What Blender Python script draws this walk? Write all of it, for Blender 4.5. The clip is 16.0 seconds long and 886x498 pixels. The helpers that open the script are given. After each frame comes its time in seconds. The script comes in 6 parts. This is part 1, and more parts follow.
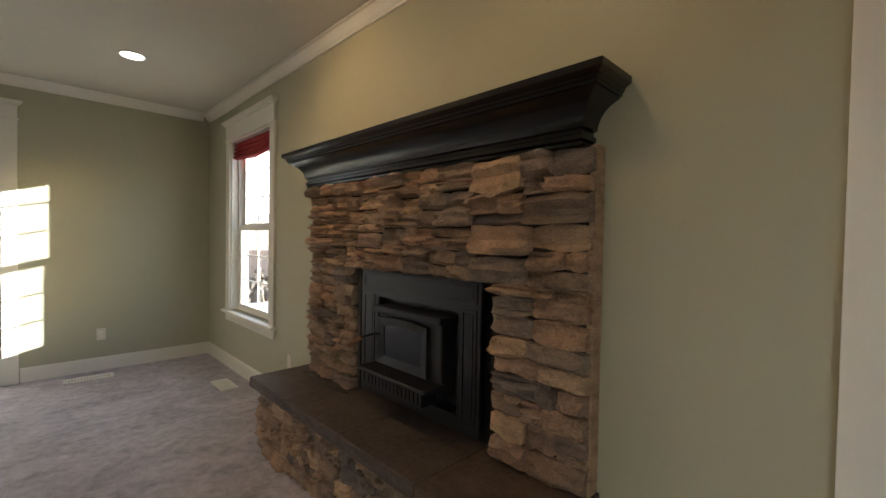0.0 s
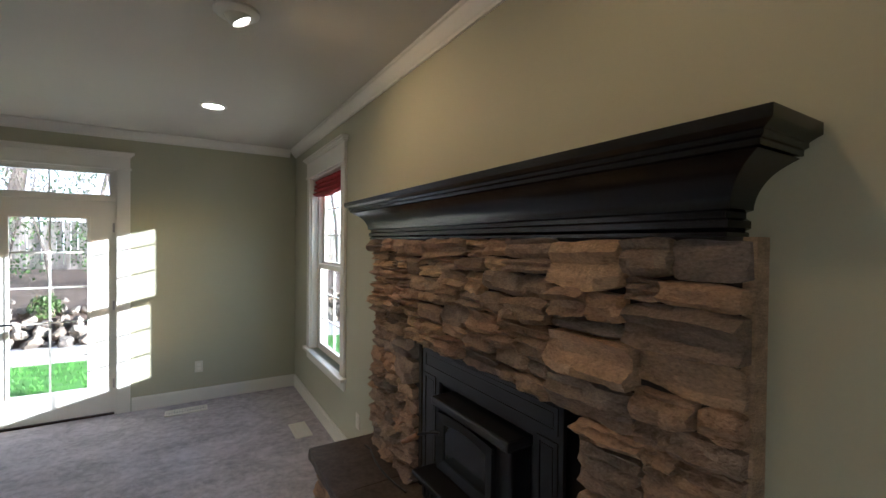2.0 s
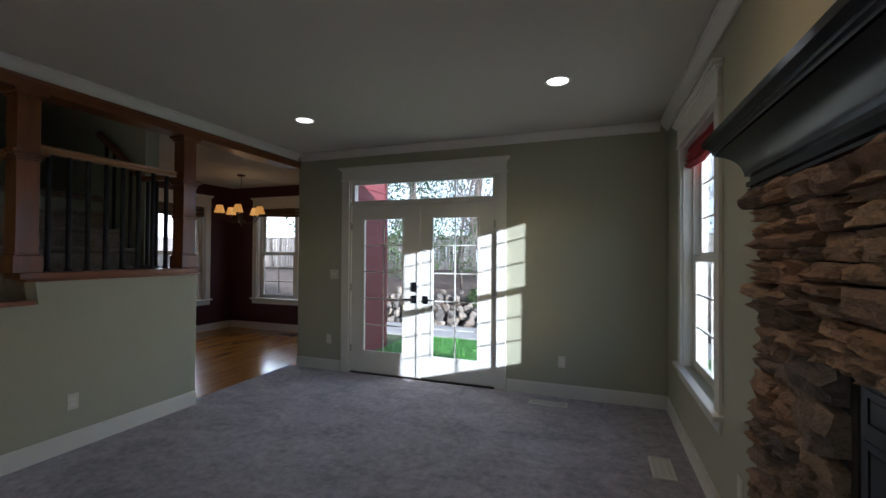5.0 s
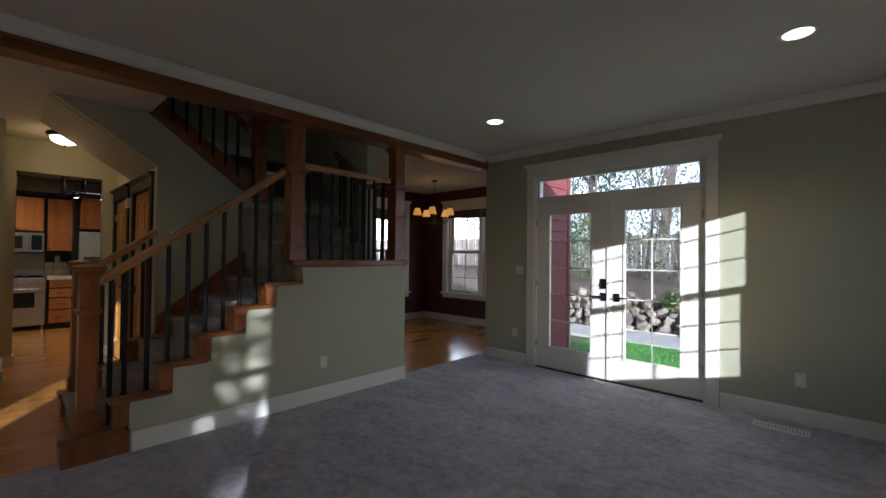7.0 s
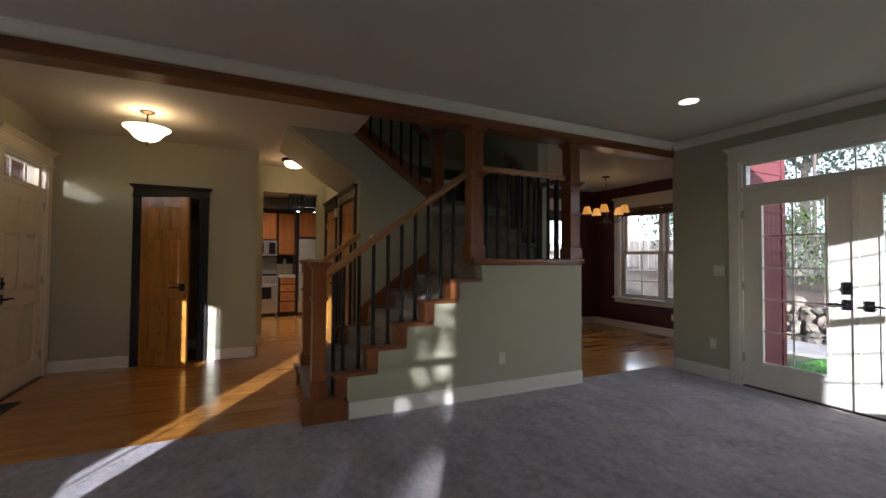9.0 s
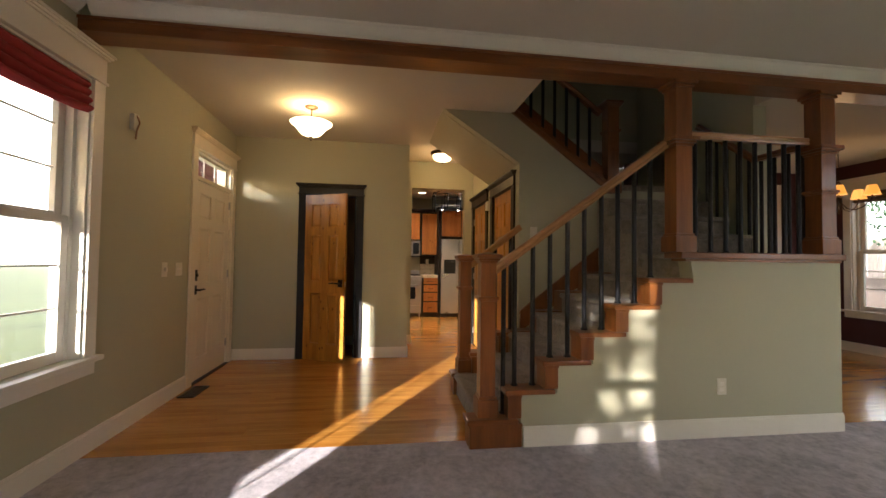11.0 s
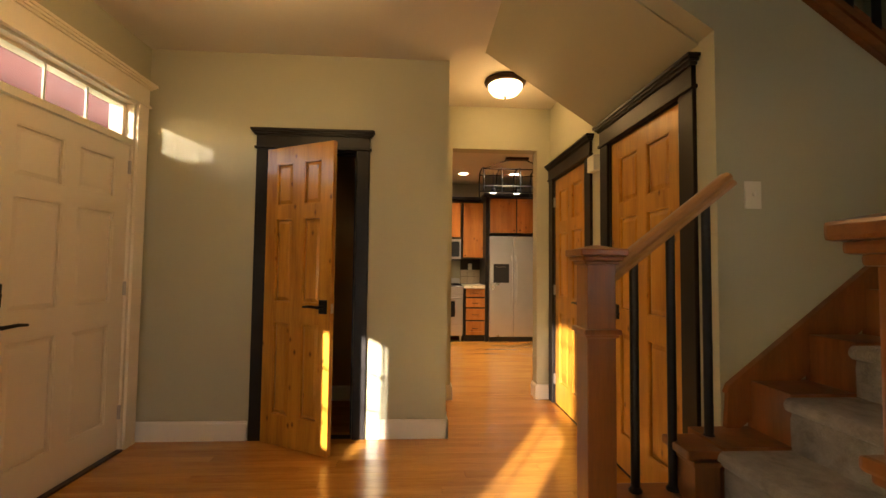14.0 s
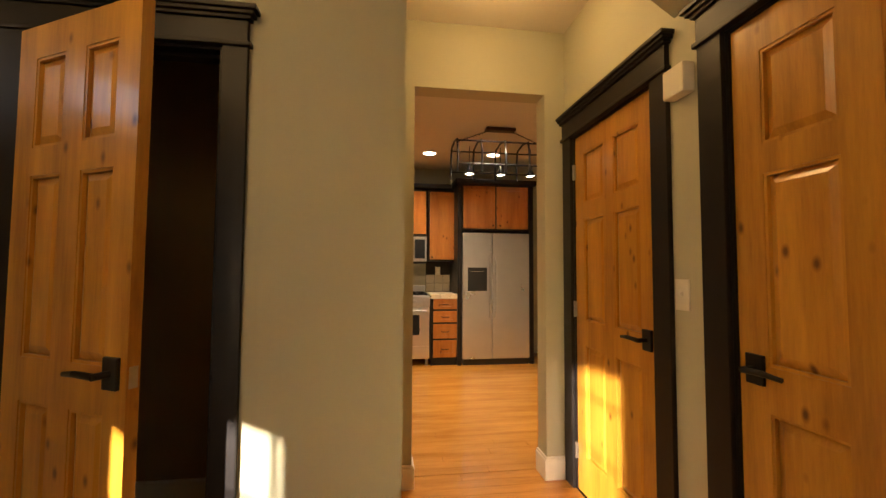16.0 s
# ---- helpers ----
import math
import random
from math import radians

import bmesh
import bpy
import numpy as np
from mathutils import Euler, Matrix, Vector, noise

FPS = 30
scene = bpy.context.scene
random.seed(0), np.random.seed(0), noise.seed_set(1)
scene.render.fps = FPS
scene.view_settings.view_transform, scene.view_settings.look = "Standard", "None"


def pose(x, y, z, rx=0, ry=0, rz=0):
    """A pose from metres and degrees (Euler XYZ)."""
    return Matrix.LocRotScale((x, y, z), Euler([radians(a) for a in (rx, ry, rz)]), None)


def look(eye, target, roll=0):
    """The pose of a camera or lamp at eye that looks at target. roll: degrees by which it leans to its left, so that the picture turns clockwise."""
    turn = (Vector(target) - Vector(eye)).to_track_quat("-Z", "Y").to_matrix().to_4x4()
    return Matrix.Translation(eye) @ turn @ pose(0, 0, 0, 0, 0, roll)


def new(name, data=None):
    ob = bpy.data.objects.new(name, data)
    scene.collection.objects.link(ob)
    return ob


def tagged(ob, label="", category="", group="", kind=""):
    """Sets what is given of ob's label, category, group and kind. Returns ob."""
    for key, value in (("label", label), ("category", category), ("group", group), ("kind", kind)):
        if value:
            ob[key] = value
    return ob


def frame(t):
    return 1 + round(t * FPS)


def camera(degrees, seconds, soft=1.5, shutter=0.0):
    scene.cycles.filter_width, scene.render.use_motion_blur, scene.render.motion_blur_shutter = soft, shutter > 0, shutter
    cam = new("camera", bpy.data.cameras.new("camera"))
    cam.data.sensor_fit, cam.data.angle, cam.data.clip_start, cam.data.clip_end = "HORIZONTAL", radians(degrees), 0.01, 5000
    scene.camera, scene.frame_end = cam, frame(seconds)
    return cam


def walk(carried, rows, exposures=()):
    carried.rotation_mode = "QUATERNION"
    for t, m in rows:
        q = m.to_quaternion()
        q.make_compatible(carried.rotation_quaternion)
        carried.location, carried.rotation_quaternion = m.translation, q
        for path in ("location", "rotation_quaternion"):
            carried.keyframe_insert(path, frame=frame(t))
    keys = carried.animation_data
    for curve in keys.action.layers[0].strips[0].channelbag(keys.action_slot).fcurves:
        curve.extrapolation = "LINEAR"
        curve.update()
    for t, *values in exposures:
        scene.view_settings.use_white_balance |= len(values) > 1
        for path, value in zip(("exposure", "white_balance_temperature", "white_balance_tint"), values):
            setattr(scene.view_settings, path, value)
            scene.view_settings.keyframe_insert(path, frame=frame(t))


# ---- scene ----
cam = camera(93.2, 16.0)
PATH = [
    (0, (0.247, 0.442, 1.362), (1.65, 1.867, 1.317), 1.0),
    (0.5, (0.28, 0.486, 1.45), (1.668, 1.926, 1.417), 1.0),
    (1, (0.35, 0.56, 1.574), (1.709, 2.027, 1.545), 1.0),
    (1.5, (0.489, 0.617, 1.664), (1.786, 2.139, 1.637), 0.9),
    (2, (0.638, 0.707, 1.685), (1.68, 2.413, 1.657), 0.6),
    (2.5, (0.751, 0.902, 1.667), (1.469, 2.769, 1.645), 0.6),
    (3, (0.891, 1.100, 1.670), (1.261, 3.065, 1.636), 0.6),
    (3.5, (1.029, 1.26, 1.664), (1.002, 3.26, 1.639), 0.4),
    (4, (1.076, 1.314, 1.583), (0.743, 3.286, 1.585), 0.4),
    (4.2, (1.078, 1.32, 1.551), (0.666, 3.277, 1.56), 0.4),
    (6.5, (1.033, 1.214, 1.383), (-0.163, 2.817, 1.415), 0.5),
    (7, (0.993, 1.173, 1.37), (-0.384, 2.623, 1.402), 0.6),
    (7.5, (0.948, 1.109, 1.345), (-0.583, 2.396, 1.387), 0.6),
    (8, (0.912, 1.087, 1.339), (-0.728, 2.231, 1.381), 0.6),
    (8.5, (0.897, 1.063, 1.322), (-0.83, 2.07, 1.367), 0.6),
    (9, (0.872, 1.023, 1.305), (-0.934, 1.88, 1.354), 0.4),
    (9.5, (0.814, 0.965, 1.262), (-1.057, 1.67, 1.32), 0.4),
    (10, (0.692, 0.905, 1.268), (-1.234, 1.442, 1.316), 0.5),
    (10.2, (0.605, 0.893, 1.262), (-1.339, 1.358, 1.310), 0.5),
    (12.3, (-0.801, 0.866, 1.169), (-2.791, 1.050, 1.253), 0.71),
    (12.5, (-0.974, 0.873, 1.173), (-2.965, 1.043, 1.255), 0.51),
    (13, (-1.392, 0.923, 1.202), (-3.387, 1.048, 1.288), 0.61),
    (13.5, (-1.821, 0.927, 1.199), (-3.815, 1.036, 1.294), 0.54),
    (14, (-2.226, 0.972, 1.211), (-4.220, 1.087, 1.299), 0.66),
    (14.5, (-2.585, 1.019, 1.226), (-4.578, 1.153, 1.312), 0.55),
    (15, (-2.952, 1.029, 1.232), (-4.941, 1.209, 1.325), 0.43),
    (15.5, (-3.322, 1.064, 1.238), (-5.306, 1.295, 1.337), 0.30),
    (16, (-3.677, 1.102, 1.239), (-5.654, 1.385, 1.341), 0.33),
]
EXPOSURE = [(0, 2.3, 5350, 10), (2.0, 2.1, 4850, 10), (3.0, 1.58, 4650, 10), (3.5, 1.35, 4600, 10), (7.0, 1.0, 4800, 12), (9.0, 1.32, 5000, 14), (10.2, 1.92, 5250, 14), (12.3, 2.45, 6500, 14), (13.3, 2.6, 6600, 14), (16, 2.6, 6700, 14)]
walk(cam, [(t, look(eye, target, roll)) for t, eye, target, roll in PATH], EXPOSURE)

# ---- daylight and lamps' power ----
SUN_AZ = (0.8695, -0.4939)          # towards the sun, in plan
SUN_TAN = 0.212
SUN_POWER, SKY = 5.0, 0.125
CAN_POWER, EYEBALL_POWER, FOYER_POWER, HALL_POWER = 2.2, 5.0, 1.55, 1.25
CHANDELIER_POWER, KITCHEN_POWER, POT_POWER = 0.3, 32.0, 3.0

world = bpy.data.worlds.new("sky")
scene.world = world
world.use_nodes = True
_n = world.node_tree.nodes
_sky = _n.new("ShaderNodeTexSky")
_sky.sky_type, _sky.sun_disc = "NISHITA", False
_sky.sun_elevation = math.atan(SUN_TAN)
_sky.sun_rotation = math.atan2(SUN_AZ[0], SUN_AZ[1])
_n["Background"].inputs[1].default_value = SKY
world.node_tree.links.new(_sky.outputs[0], _n["Background"].inputs[0])
_sd = bpy.data.lights.new("sun", "SUN")
_sd.energy, _sd.angle, _sd.color = SUN_POWER, radians(0.55), (1.0, 0.90, 0.76)
sun = new("sun", _sd)
sun.matrix_world = look((SUN_AZ[0] * 30, SUN_AZ[1] * 30, SUN_TAN * 30), (0, 0, 0))


def lamp(name, kind, place, power, colour=(1.0, 0.78, 0.5), size=0.05, target=None, spot=100, blend=0.6):
    d = bpy.data.lights.new(name, kind)
    d.energy, d.color = power, colour
    if kind == "AREA":
        d.shape, d.size = "DISK", size
    else:
        d.shadow_soft_size = size
    if kind == "SPOT":
        d.spot_size, d.spot_blend = radians(spot), blend
    ob = new(name, d)
    ob.matrix_world = look(place, target or (place[0] + 0.001, place[1], place[2] - 1))
    return ob


WARM = (1.0, 0.80, 0.55)


# ---- materials ----
def nodes_of(name):
    m = bpy.data.materials.new(name)
    m.use_nodes = True
    t = m.node_tree
    return m, t, t.nodes, t.links, t.nodes["Principled BSDF"]


def ramp(nodes, stops):
    r = nodes.new("ShaderNodeValToRGB")
    while len(r.color_ramp.elements) < len(stops):
        r.color_ramp.elements.new(0.5)
    for e, (p, c) in zip(r.color_ramp.elements, stops):
        e.position, e.color = p, (*c, 1)
    return r


def shade(c, k):
    return tuple(min(1.0, v * k) for v in c)


def noise_tex(nodes, links, vec, scale, detail=4, rough=0.6):
    n = nodes.new("ShaderNodeTexNoise")
    n.inputs["Scale"].default_value, n.inputs["Detail"].default_value, n.inputs["Roughness"].default_value = scale, detail, rough
    if vec:
        links.new(vec, n.inputs["Vector"])
    return n


def position(nodes, links, stretch=(1, 1, 1), local=False):
    """Place in the world (or on the object), stretched, as a texture vector."""
    if local:
        out = nodes.new("ShaderNodeTexCoord").outputs["Object"]
    else:
        out = nodes.new("ShaderNodeNewGeometry").outputs["Position"]
    mp = nodes.new("ShaderNodeMapping")
    mp.inputs["Scale"].default_value = stretch
    links.new(out, mp.inputs["Vector"])
    return mp.outputs["Vector"]


def plain(name, base, rough=0.6, var=0.08, scale=3.0, fine=120.0, bump=0.05, metal=0.0, spec=0.5, depth=0.002, coat=0.0, object_var=0.0):
    """Paint, metal or cloth: broad and fine variation, fine relief."""
    m, t, nodes, links, b = nodes_of(name)
    vec = position(nodes, links)
    broad, grain = noise_tex(nodes, links, vec, scale), noise_tex(nodes, links, vec, fine, 3)
    mix = nodes.new("ShaderNodeMath")
    mix.operation, mix.inputs[1].default_value = "MULTIPLY_ADD", 0.35
    links.new(grain.outputs[0], mix.inputs[0])
    links.new(broad.outputs[0], mix.inputs[2])
    r = ramp(nodes, [(0.35, shade(base, 1 - var)), (0.95, shade(base, 1 + var))])
    links.new(mix.outputs[0], r.inputs[0])
    col = r.outputs[0]
    if object_var:
        info = nodes.new("ShaderNodeObjectInfo")
        hsv = nodes.new("ShaderNodeHueSaturation")
        mr = nodes.new("ShaderNodeMapRange")
        mr.inputs["To Min"].default_value, mr.inputs["To Max"].default_value = 1 - object_var, 1 + object_var
        links.new(info.outputs["Random"], mr.inputs["Value"])
        links.new(mr.outputs[0], hsv.inputs["Value"])
        links.new(col, hsv.inputs["Color"])
        col = hsv.outputs[0]
    links.new(col, b.inputs["Base Color"])
    rr = nodes.new("ShaderNodeMapRange")
    rr.inputs["To Min"].default_value, rr.inputs["To Max"].default_value = max(0, rough - 0.08), min(1, rough + 0.08)
    links.new(broad.outputs[0], rr.inputs["Value"])
    links.new(rr.outputs[0], b.inputs["Roughness"])
    b.inputs["Metallic"].default_value = metal
    b.inputs["Specular IOR Level"].default_value = spec
    b.inputs["Coat Weight"].default_value = coat
    if bump:
        bp = nodes.new("ShaderNodeBump")
        bp.inputs["Strength"].default_value, bp.inputs["Distance"].default_value = bump, depth
        links.new(grain.outputs[0], bp.inputs["Height"])
        links.new(bp.outputs[0], b.inputs["Normal"])
    return m


def timber(name, dark, light, grain=(9, 9, 0.9), rough=0.35, knots=False, object_var=0.12, coat=0.0, local=False, bump=0.15):
    """Wood with grain along the axis of least stretch, rings, and knots where wanted; tone varies from piece to piece."""
    m, t, nodes, links, b = nodes_of(name)
    vec = position(nodes, links, grain, local)
    info = nodes.new("ShaderNodeObjectInfo")
    off = nodes.new("ShaderNodeVectorMath")
    off.operation = "ADD"
    mul = nodes.new("ShaderNodeMath")
    mul.operation, mul.inputs[1].default_value = "MULTIPLY", 37.0
    links.new(info.outputs["Random"], mul.inputs[0])
    links.new(vec, off.inputs[0])
    links.new(mul.outputs[0], off.inputs[1])
    v = off.outputs[0]
    big, fine = noise_tex(nodes, links, v, 1.3, 5, 0.55), noise_tex(nodes, links, v, 9.0, 4, 0.7)
    add = nodes.new("ShaderNodeMath")
    add.operation, add.inputs[1].default_value = "MULTIPLY_ADD", 0.45
    links.new(fine.outputs[0], add.inputs[0])
    links.new(big.outputs[0], add.inputs[2])
    mid = tuple((a + c) / 2 for a, c in zip(dark, light))
    r = ramp(nodes, [(0.45, dark), (0.68, mid), (0.95, light)])
    links.new(add.outputs[0], r.inputs[0])
    col = r.outputs[0]
    if knots:
        kv = position(nodes, links, (11, 11, 6.5), local)
        vo = nodes.new("ShaderNodeTexVoronoi")
        vo.inputs["Scale"].default_value = 1.0
        links.new(kv, vo.inputs["Vector"])
        kr = ramp(nodes, [(0.05, (0.12, 0.05, 0.02)), (0.12, (0.7, 0.62, 0.5)), (0.17, (1, 1, 1))])
        links.new(vo.outputs["Distance"], kr.inputs[0])
        mx = nodes.new("ShaderNodeMix")
        mx.data_type, mx.blend_type = "RGBA", "MULTIPLY"
        mx.inputs["Factor"].default_value = 0.85
        links.new(col, mx.inputs["A"])
        links.new(kr.outputs[0], mx.inputs["B"])
        col = mx.outputs["Result"]
    hsv = nodes.new("ShaderNodeHueSaturation")
    mr = nodes.new("ShaderNodeMapRange")
    mr.inputs["To Min"].default_value, mr.inputs["To Max"].default_value = 1 - object_var, 1 + object_var
    links.new(info.outputs["Random"], mr.inputs["Value"])
    links.new(mr.outputs[0], hsv.inputs["Value"])
    links.new(col, hsv.inputs["Color"])
    links.new(hsv.outputs[0], b.inputs["Base Color"])
    b.inputs["Roughness"].default_value = rough
    b.inputs["Coat Weight"].default_value = coat
    b.inputs["Coat Roughness"].default_value = 0.12
    bp = nodes.new("ShaderNodeBump")
    bp.inputs["Strength"].default_value, bp.inputs["Distance"].default_value = bump, 0.001
    links.new(fine.outputs[0], bp.inputs["Height"])
    links.new(bp.outputs[0], b.inputs["Normal"])
    return m


def stone_like(name, tones, scale=9.0, rough=0.85, bump=0.75, depth=0.016):
    """Stone: tone from piece to piece, veins and pits."""
    m, t, nodes, links, b = nodes_of(name)
    vec = position(nodes, links, (1, 1, 2.2))
    info = nodes.new("ShaderNodeObjectInfo")
    pick = ramp(nodes, [((i + 0.5) / len(tones), c) for i, c in enumerate(tones)])
    pick.color_ramp.interpolation = "LINEAR"
    links.new(info.outputs["Random"], pick.inputs[0])
    big, fine = noise_tex(nodes, links, vec, scale, 6, 0.65), noise_tex(nodes, links, vec, scale * 8, 5, 0.7)
    k = ramp(nodes, [(0.3, (0.66, 0.645, 0.64)), (0.50, (1.0, 0.98, 0.95)), (0.72, (1.25, 1.18, 1.08))])
    links.new(big.outputs[0], k.inputs[0])
    mx = nodes.new("ShaderNodeMix")
    mx.data_type, mx.blend_type = "RGBA", "MULTIPLY"
    mx.inputs["Factor"].default_value = 1.0
    links.new(pick.outputs[0], mx.inputs["A"])
    links.new(k.outputs[0], mx.inputs["B"])
    k2 = ramp(nodes, [(0.3, (0.7, 0.7, 0.7)), (0.7, (1.15, 1.15, 1.15))])
    links.new(fine.outputs[0], k2.inputs[0])
    mx2 = nodes.new("ShaderNodeMix")
    mx2.data_type, mx2.blend_type = "RGBA", "MULTIPLY"
    mx2.inputs["Factor"].default_value = 1.0
    links.new(mx.outputs["Result"], mx2.inputs["A"])
    links.new(k2.outputs[0], mx2.inputs["B"])
    links.new(mx2.outputs["Result"], b.inputs["Base Color"])
    b.inputs["Roughness"].default_value = rough
    b.inputs["Specular IOR Level"].default_value = 0.25
    add = nodes.new("ShaderNodeMath")
    add.operation, add.inputs[1].default_value = "MULTIPLY_ADD", 0.4
    links.new(fine.outputs[0], add.inputs[0])
    links.new(big.outputs[0], add.inputs[2])
    bp = nodes.new("ShaderNodeBump")
    bp.inputs["Strength"].default_value, bp.inputs["Distance"].default_value = bump, depth
    links.new(add.outputs[0], bp.inputs["Height"])
    links.new(bp.outputs[0], b.inputs["Normal"])
    return m


def carpet_mat(name, base):
    """Cut-pile carpet: tufts, and broad swaths where the pile leans another way."""
    m, t, nodes, links, b = nodes_of(name)
    vec = position(nodes, links)
    tuft, mid = noise_tex(nodes, links, vec, 240, 2, 0.7), noise_tex(nodes, links, vec, 17, 5, 0.75)
    sw = noise_tex(nodes, links, position(nodes, links, (1.0, 1.35, 1)), 2.3, 4, 0.6)
    sw.inputs["Distortion"].default_value = 1.3
    a1 = nodes.new("ShaderNodeMath")
    a1.operation, a1.inputs[1].default_value = "MULTIPLY_ADD", 0.5
    links.new(tuft.outputs[0], a1.inputs[0])
    links.new(mid.outputs[0], a1.inputs[2])
    a2 = nodes.new("ShaderNodeMath")
    a2.operation, a2.inputs[1].default_value = "MULTIPLY_ADD", 0.75
    links.new(sw.outputs[0], a2.inputs[0])
    links.new(a1.outputs[0], a2.inputs[2])
    r = ramp(nodes, [(0.40, shade(base, 0.62)), (0.50, base), (0.60, shade(base, 1.35))])
    half = nodes.new("ShaderNodeMath")
    half.operation, half.inputs[1].default_value = "MULTIPLY", 0.444
    links.new(a2.outputs[0], half.inputs[0])
    links.new(half.outputs[0], r.inputs[0])
    links.new(r.outputs[0], b.inputs["Base Color"])
    b.inputs["Roughness"].default_value = 0.95
    b.inputs["Specular IOR Level"].default_value = 0.1
    b.inputs["Sheen Weight"].default_value = 0.25
    bp = nodes.new("ShaderNodeBump")
    bp.inputs["Strength"].default_value, bp.inputs["Distance"].default_value = 0.9, 0.012
    links.new(a1.outputs[0], bp.inputs["Height"])
    links.new(bp.outputs[0], b.inputs["Normal"])
    return m


def glass_mat(name, rough=0.0):
    """Window pane: clear, with the gloss of glass."""
    m, t, nodes, links, b = nodes_of(name)
    nodes.remove(b)
    tr, gl, mx, lw = nodes.new("ShaderNodeBsdfTransparent"), nodes.new("ShaderNodeBsdfGlossy"), nodes.new("ShaderNodeMixShader"), nodes.new("ShaderNodeLayerWeight")
    gl.inputs["Roughness"].default_value = rough
    lw.inputs["Blend"].default_value = 0.5
    pw, ad = nodes.new("ShaderNodeMath"), nodes.new("ShaderNodeMath")
    pw.operation, pw.inputs[1].default_value = "POWER", 5.0
    ad.operation, ad.inputs[1].default_value, ad.inputs[2].default_value = "MULTIPLY_ADD", 0.9, 0.03
    links.new(lw.outputs["Facing"], pw.inputs[0])
    links.new(pw.outputs[0], ad.inputs[0])
    links.new(ad.outputs[0], mx.inputs[0])
    links.new(tr.outputs[0], mx.inputs[1])
    links.new(gl.outputs[0], mx.inputs[2])
    links.new(mx.outputs[0], nodes["Material Output"].inputs["Surface"])
    return m


def glow(name, colour, strength):
    m, t, nodes, links, b = nodes_of(name)
    b.inputs["Base Color"].default_value = (0.9, 0.88, 0.8, 1)
    b.inputs["Roughness"].default_value = 0.4
    b.inputs["Emission Color"].default_value = (*colour, 1)
    b.inputs["Emission Strength"].default_value = strength
    return m


M_CLOSET = plain("tan_paint", (0.42, 0.29, 0.14), 0.65, 0.05, 1.2, 90, 0.06, depth=0.003)
M_WALL = plain("sage_paint", (0.44, 0.42, 0.285), 0.62, 0.035, 1.2, 90, 0.06, depth=0.003)
M_MAROON = plain("maroon_paint", (0.075, 0.018, 0.020), 0.6, 0.08, 1.5, 90, 0.06)
M_CEIL = plain("ceiling_paint", (0.62, 0.575, 0.48), 0.8, 0.03, 1.5, 160, 0.12, depth=0.003)
M_TRIM = plain("white_trim_paint", (0.78, 0.74, 0.64), 0.38, 0.03, 4, 60, 0.03)
M_DOORWHITE = plain("cream_door_paint", (0.78, 0.70, 0.54), 0.35, 0.03, 4, 60, 0.03)
M_CARPET = carpet_mat("taupe_carpet", (0.47, 0.42, 0.43))
# browner than the floor carpet, and darkened to stand for the stairwell's shade
M_STAIRCARPET = carpet_mat("stair_carpet", (0.27, 0.23, 0.18))
M_FIR = timber("fir_floor", (0.36, 0.135, 0.018), (0.64, 0.30, 0.055), (10, 1.0, 10), 0.22, False, 0.09, 0.4)
M_PINE = timber("knotty_pine", (0.29, 0.112, 0.010), (0.58, 0.28, 0.034), (9, 9, 0.8), 0.30, True, 0.08, 0.3)
M_CHERRY = timber("stained_fir", (0.125, 0.038, 0.007), (0.27, 0.092, 0.017), (10, 10, 0.9), 0.32, False, 0.08, 0.3)
M_CHERRYH = timber("stained_fir_level", (0.125, 0.038, 0.007), (0.27, 0.092, 0.017), (10, 0.9, 10), 0.32, False, 0.08, 0.3)
M_OAK = timber("oak_rail", (0.30, 0.135, 0.04), (0.48, 0.25, 0.09), (14, 1.4, 3), 0.28, False, 0.05, 0.4)
M_ALDER = timber("alder_cabinet", (0.32, 0.10, 0.014), (0.54, 0.21, 0.04), (9, 9, 0.9), 0.3, True, 0.1, 0.3)
M_BLACKTRIM = plain("espresso_paint", (0.010, 0.0075, 0.007), 0.42, 0.25, 6, 80, 0.05, spec=0.3)
M_IRON = plain("black_iron", (0.014, 0.014, 0.016), 0.42, 0.3, 8, 150, 0.1, 0.6)
M_MANTEL = plain("ebony_mantel", (0.0055, 0.005, 0.006), 0.24, 0.12, 2, 40, 0.01)
M_STOVE = plain("stove_black", (0.012, 0.012, 0.014), 0.45, 0.3, 7, 180, 0.2, 0.3)
M_BRONZE = plain("bronze", (0.06, 0.035, 0.022), 0.4, 0.3, 20, 200, 0.1, 0.8)
M_STONE = stone_like("ledgestone", [(0.46, 0.30, 0.185), (0.25, 0.19, 0.145), (0.54, 0.37, 0.235), (0.21, 0.18, 0.155), (0.45, 0.29, 0.19), (0.30, 0.235, 0.18), (0.60, 0.41, 0.24), (0.35, 0.255, 0.18)], 11.0, bump=0.9, depth=0.02)
M_MORTAR = plain("joint_mortar", (0.045, 0.037, 0.03), 0.95, 0.3, 20, 160, 0.5)
M_SLATE = stone_like("slate_slab", [(0.10, 0.075, 0.062), (0.085, 0.072, 0.065), (0.115, 0.08, 0.06)], 5.0, 0.62, 0.35, 0.006)
M_SLATEEDGE = stone_like("slate_edge", [(0.12, 0.12, 0.125), (0.10, 0.10, 0.105)], 16.0, 0.8, 0.9, 0.02)
M_GLASS = glass_mat("window_glass")
M_RED = plain("red_shade_cloth", (0.30, 0.022, 0.025), 0.85, 0.2, 8, 400, 0.4)
M_BAMBOO = timber("woven_bamboo", (0.06, 0.035, 0.02), (0.20, 0.12, 0.06), (2, 2, 60), 0.7, False, 0.1)
M_PLATE = plain("almond_plastic", (0.70, 0.66, 0.54), 0.4, 0.02, 5, 50, 0.0)
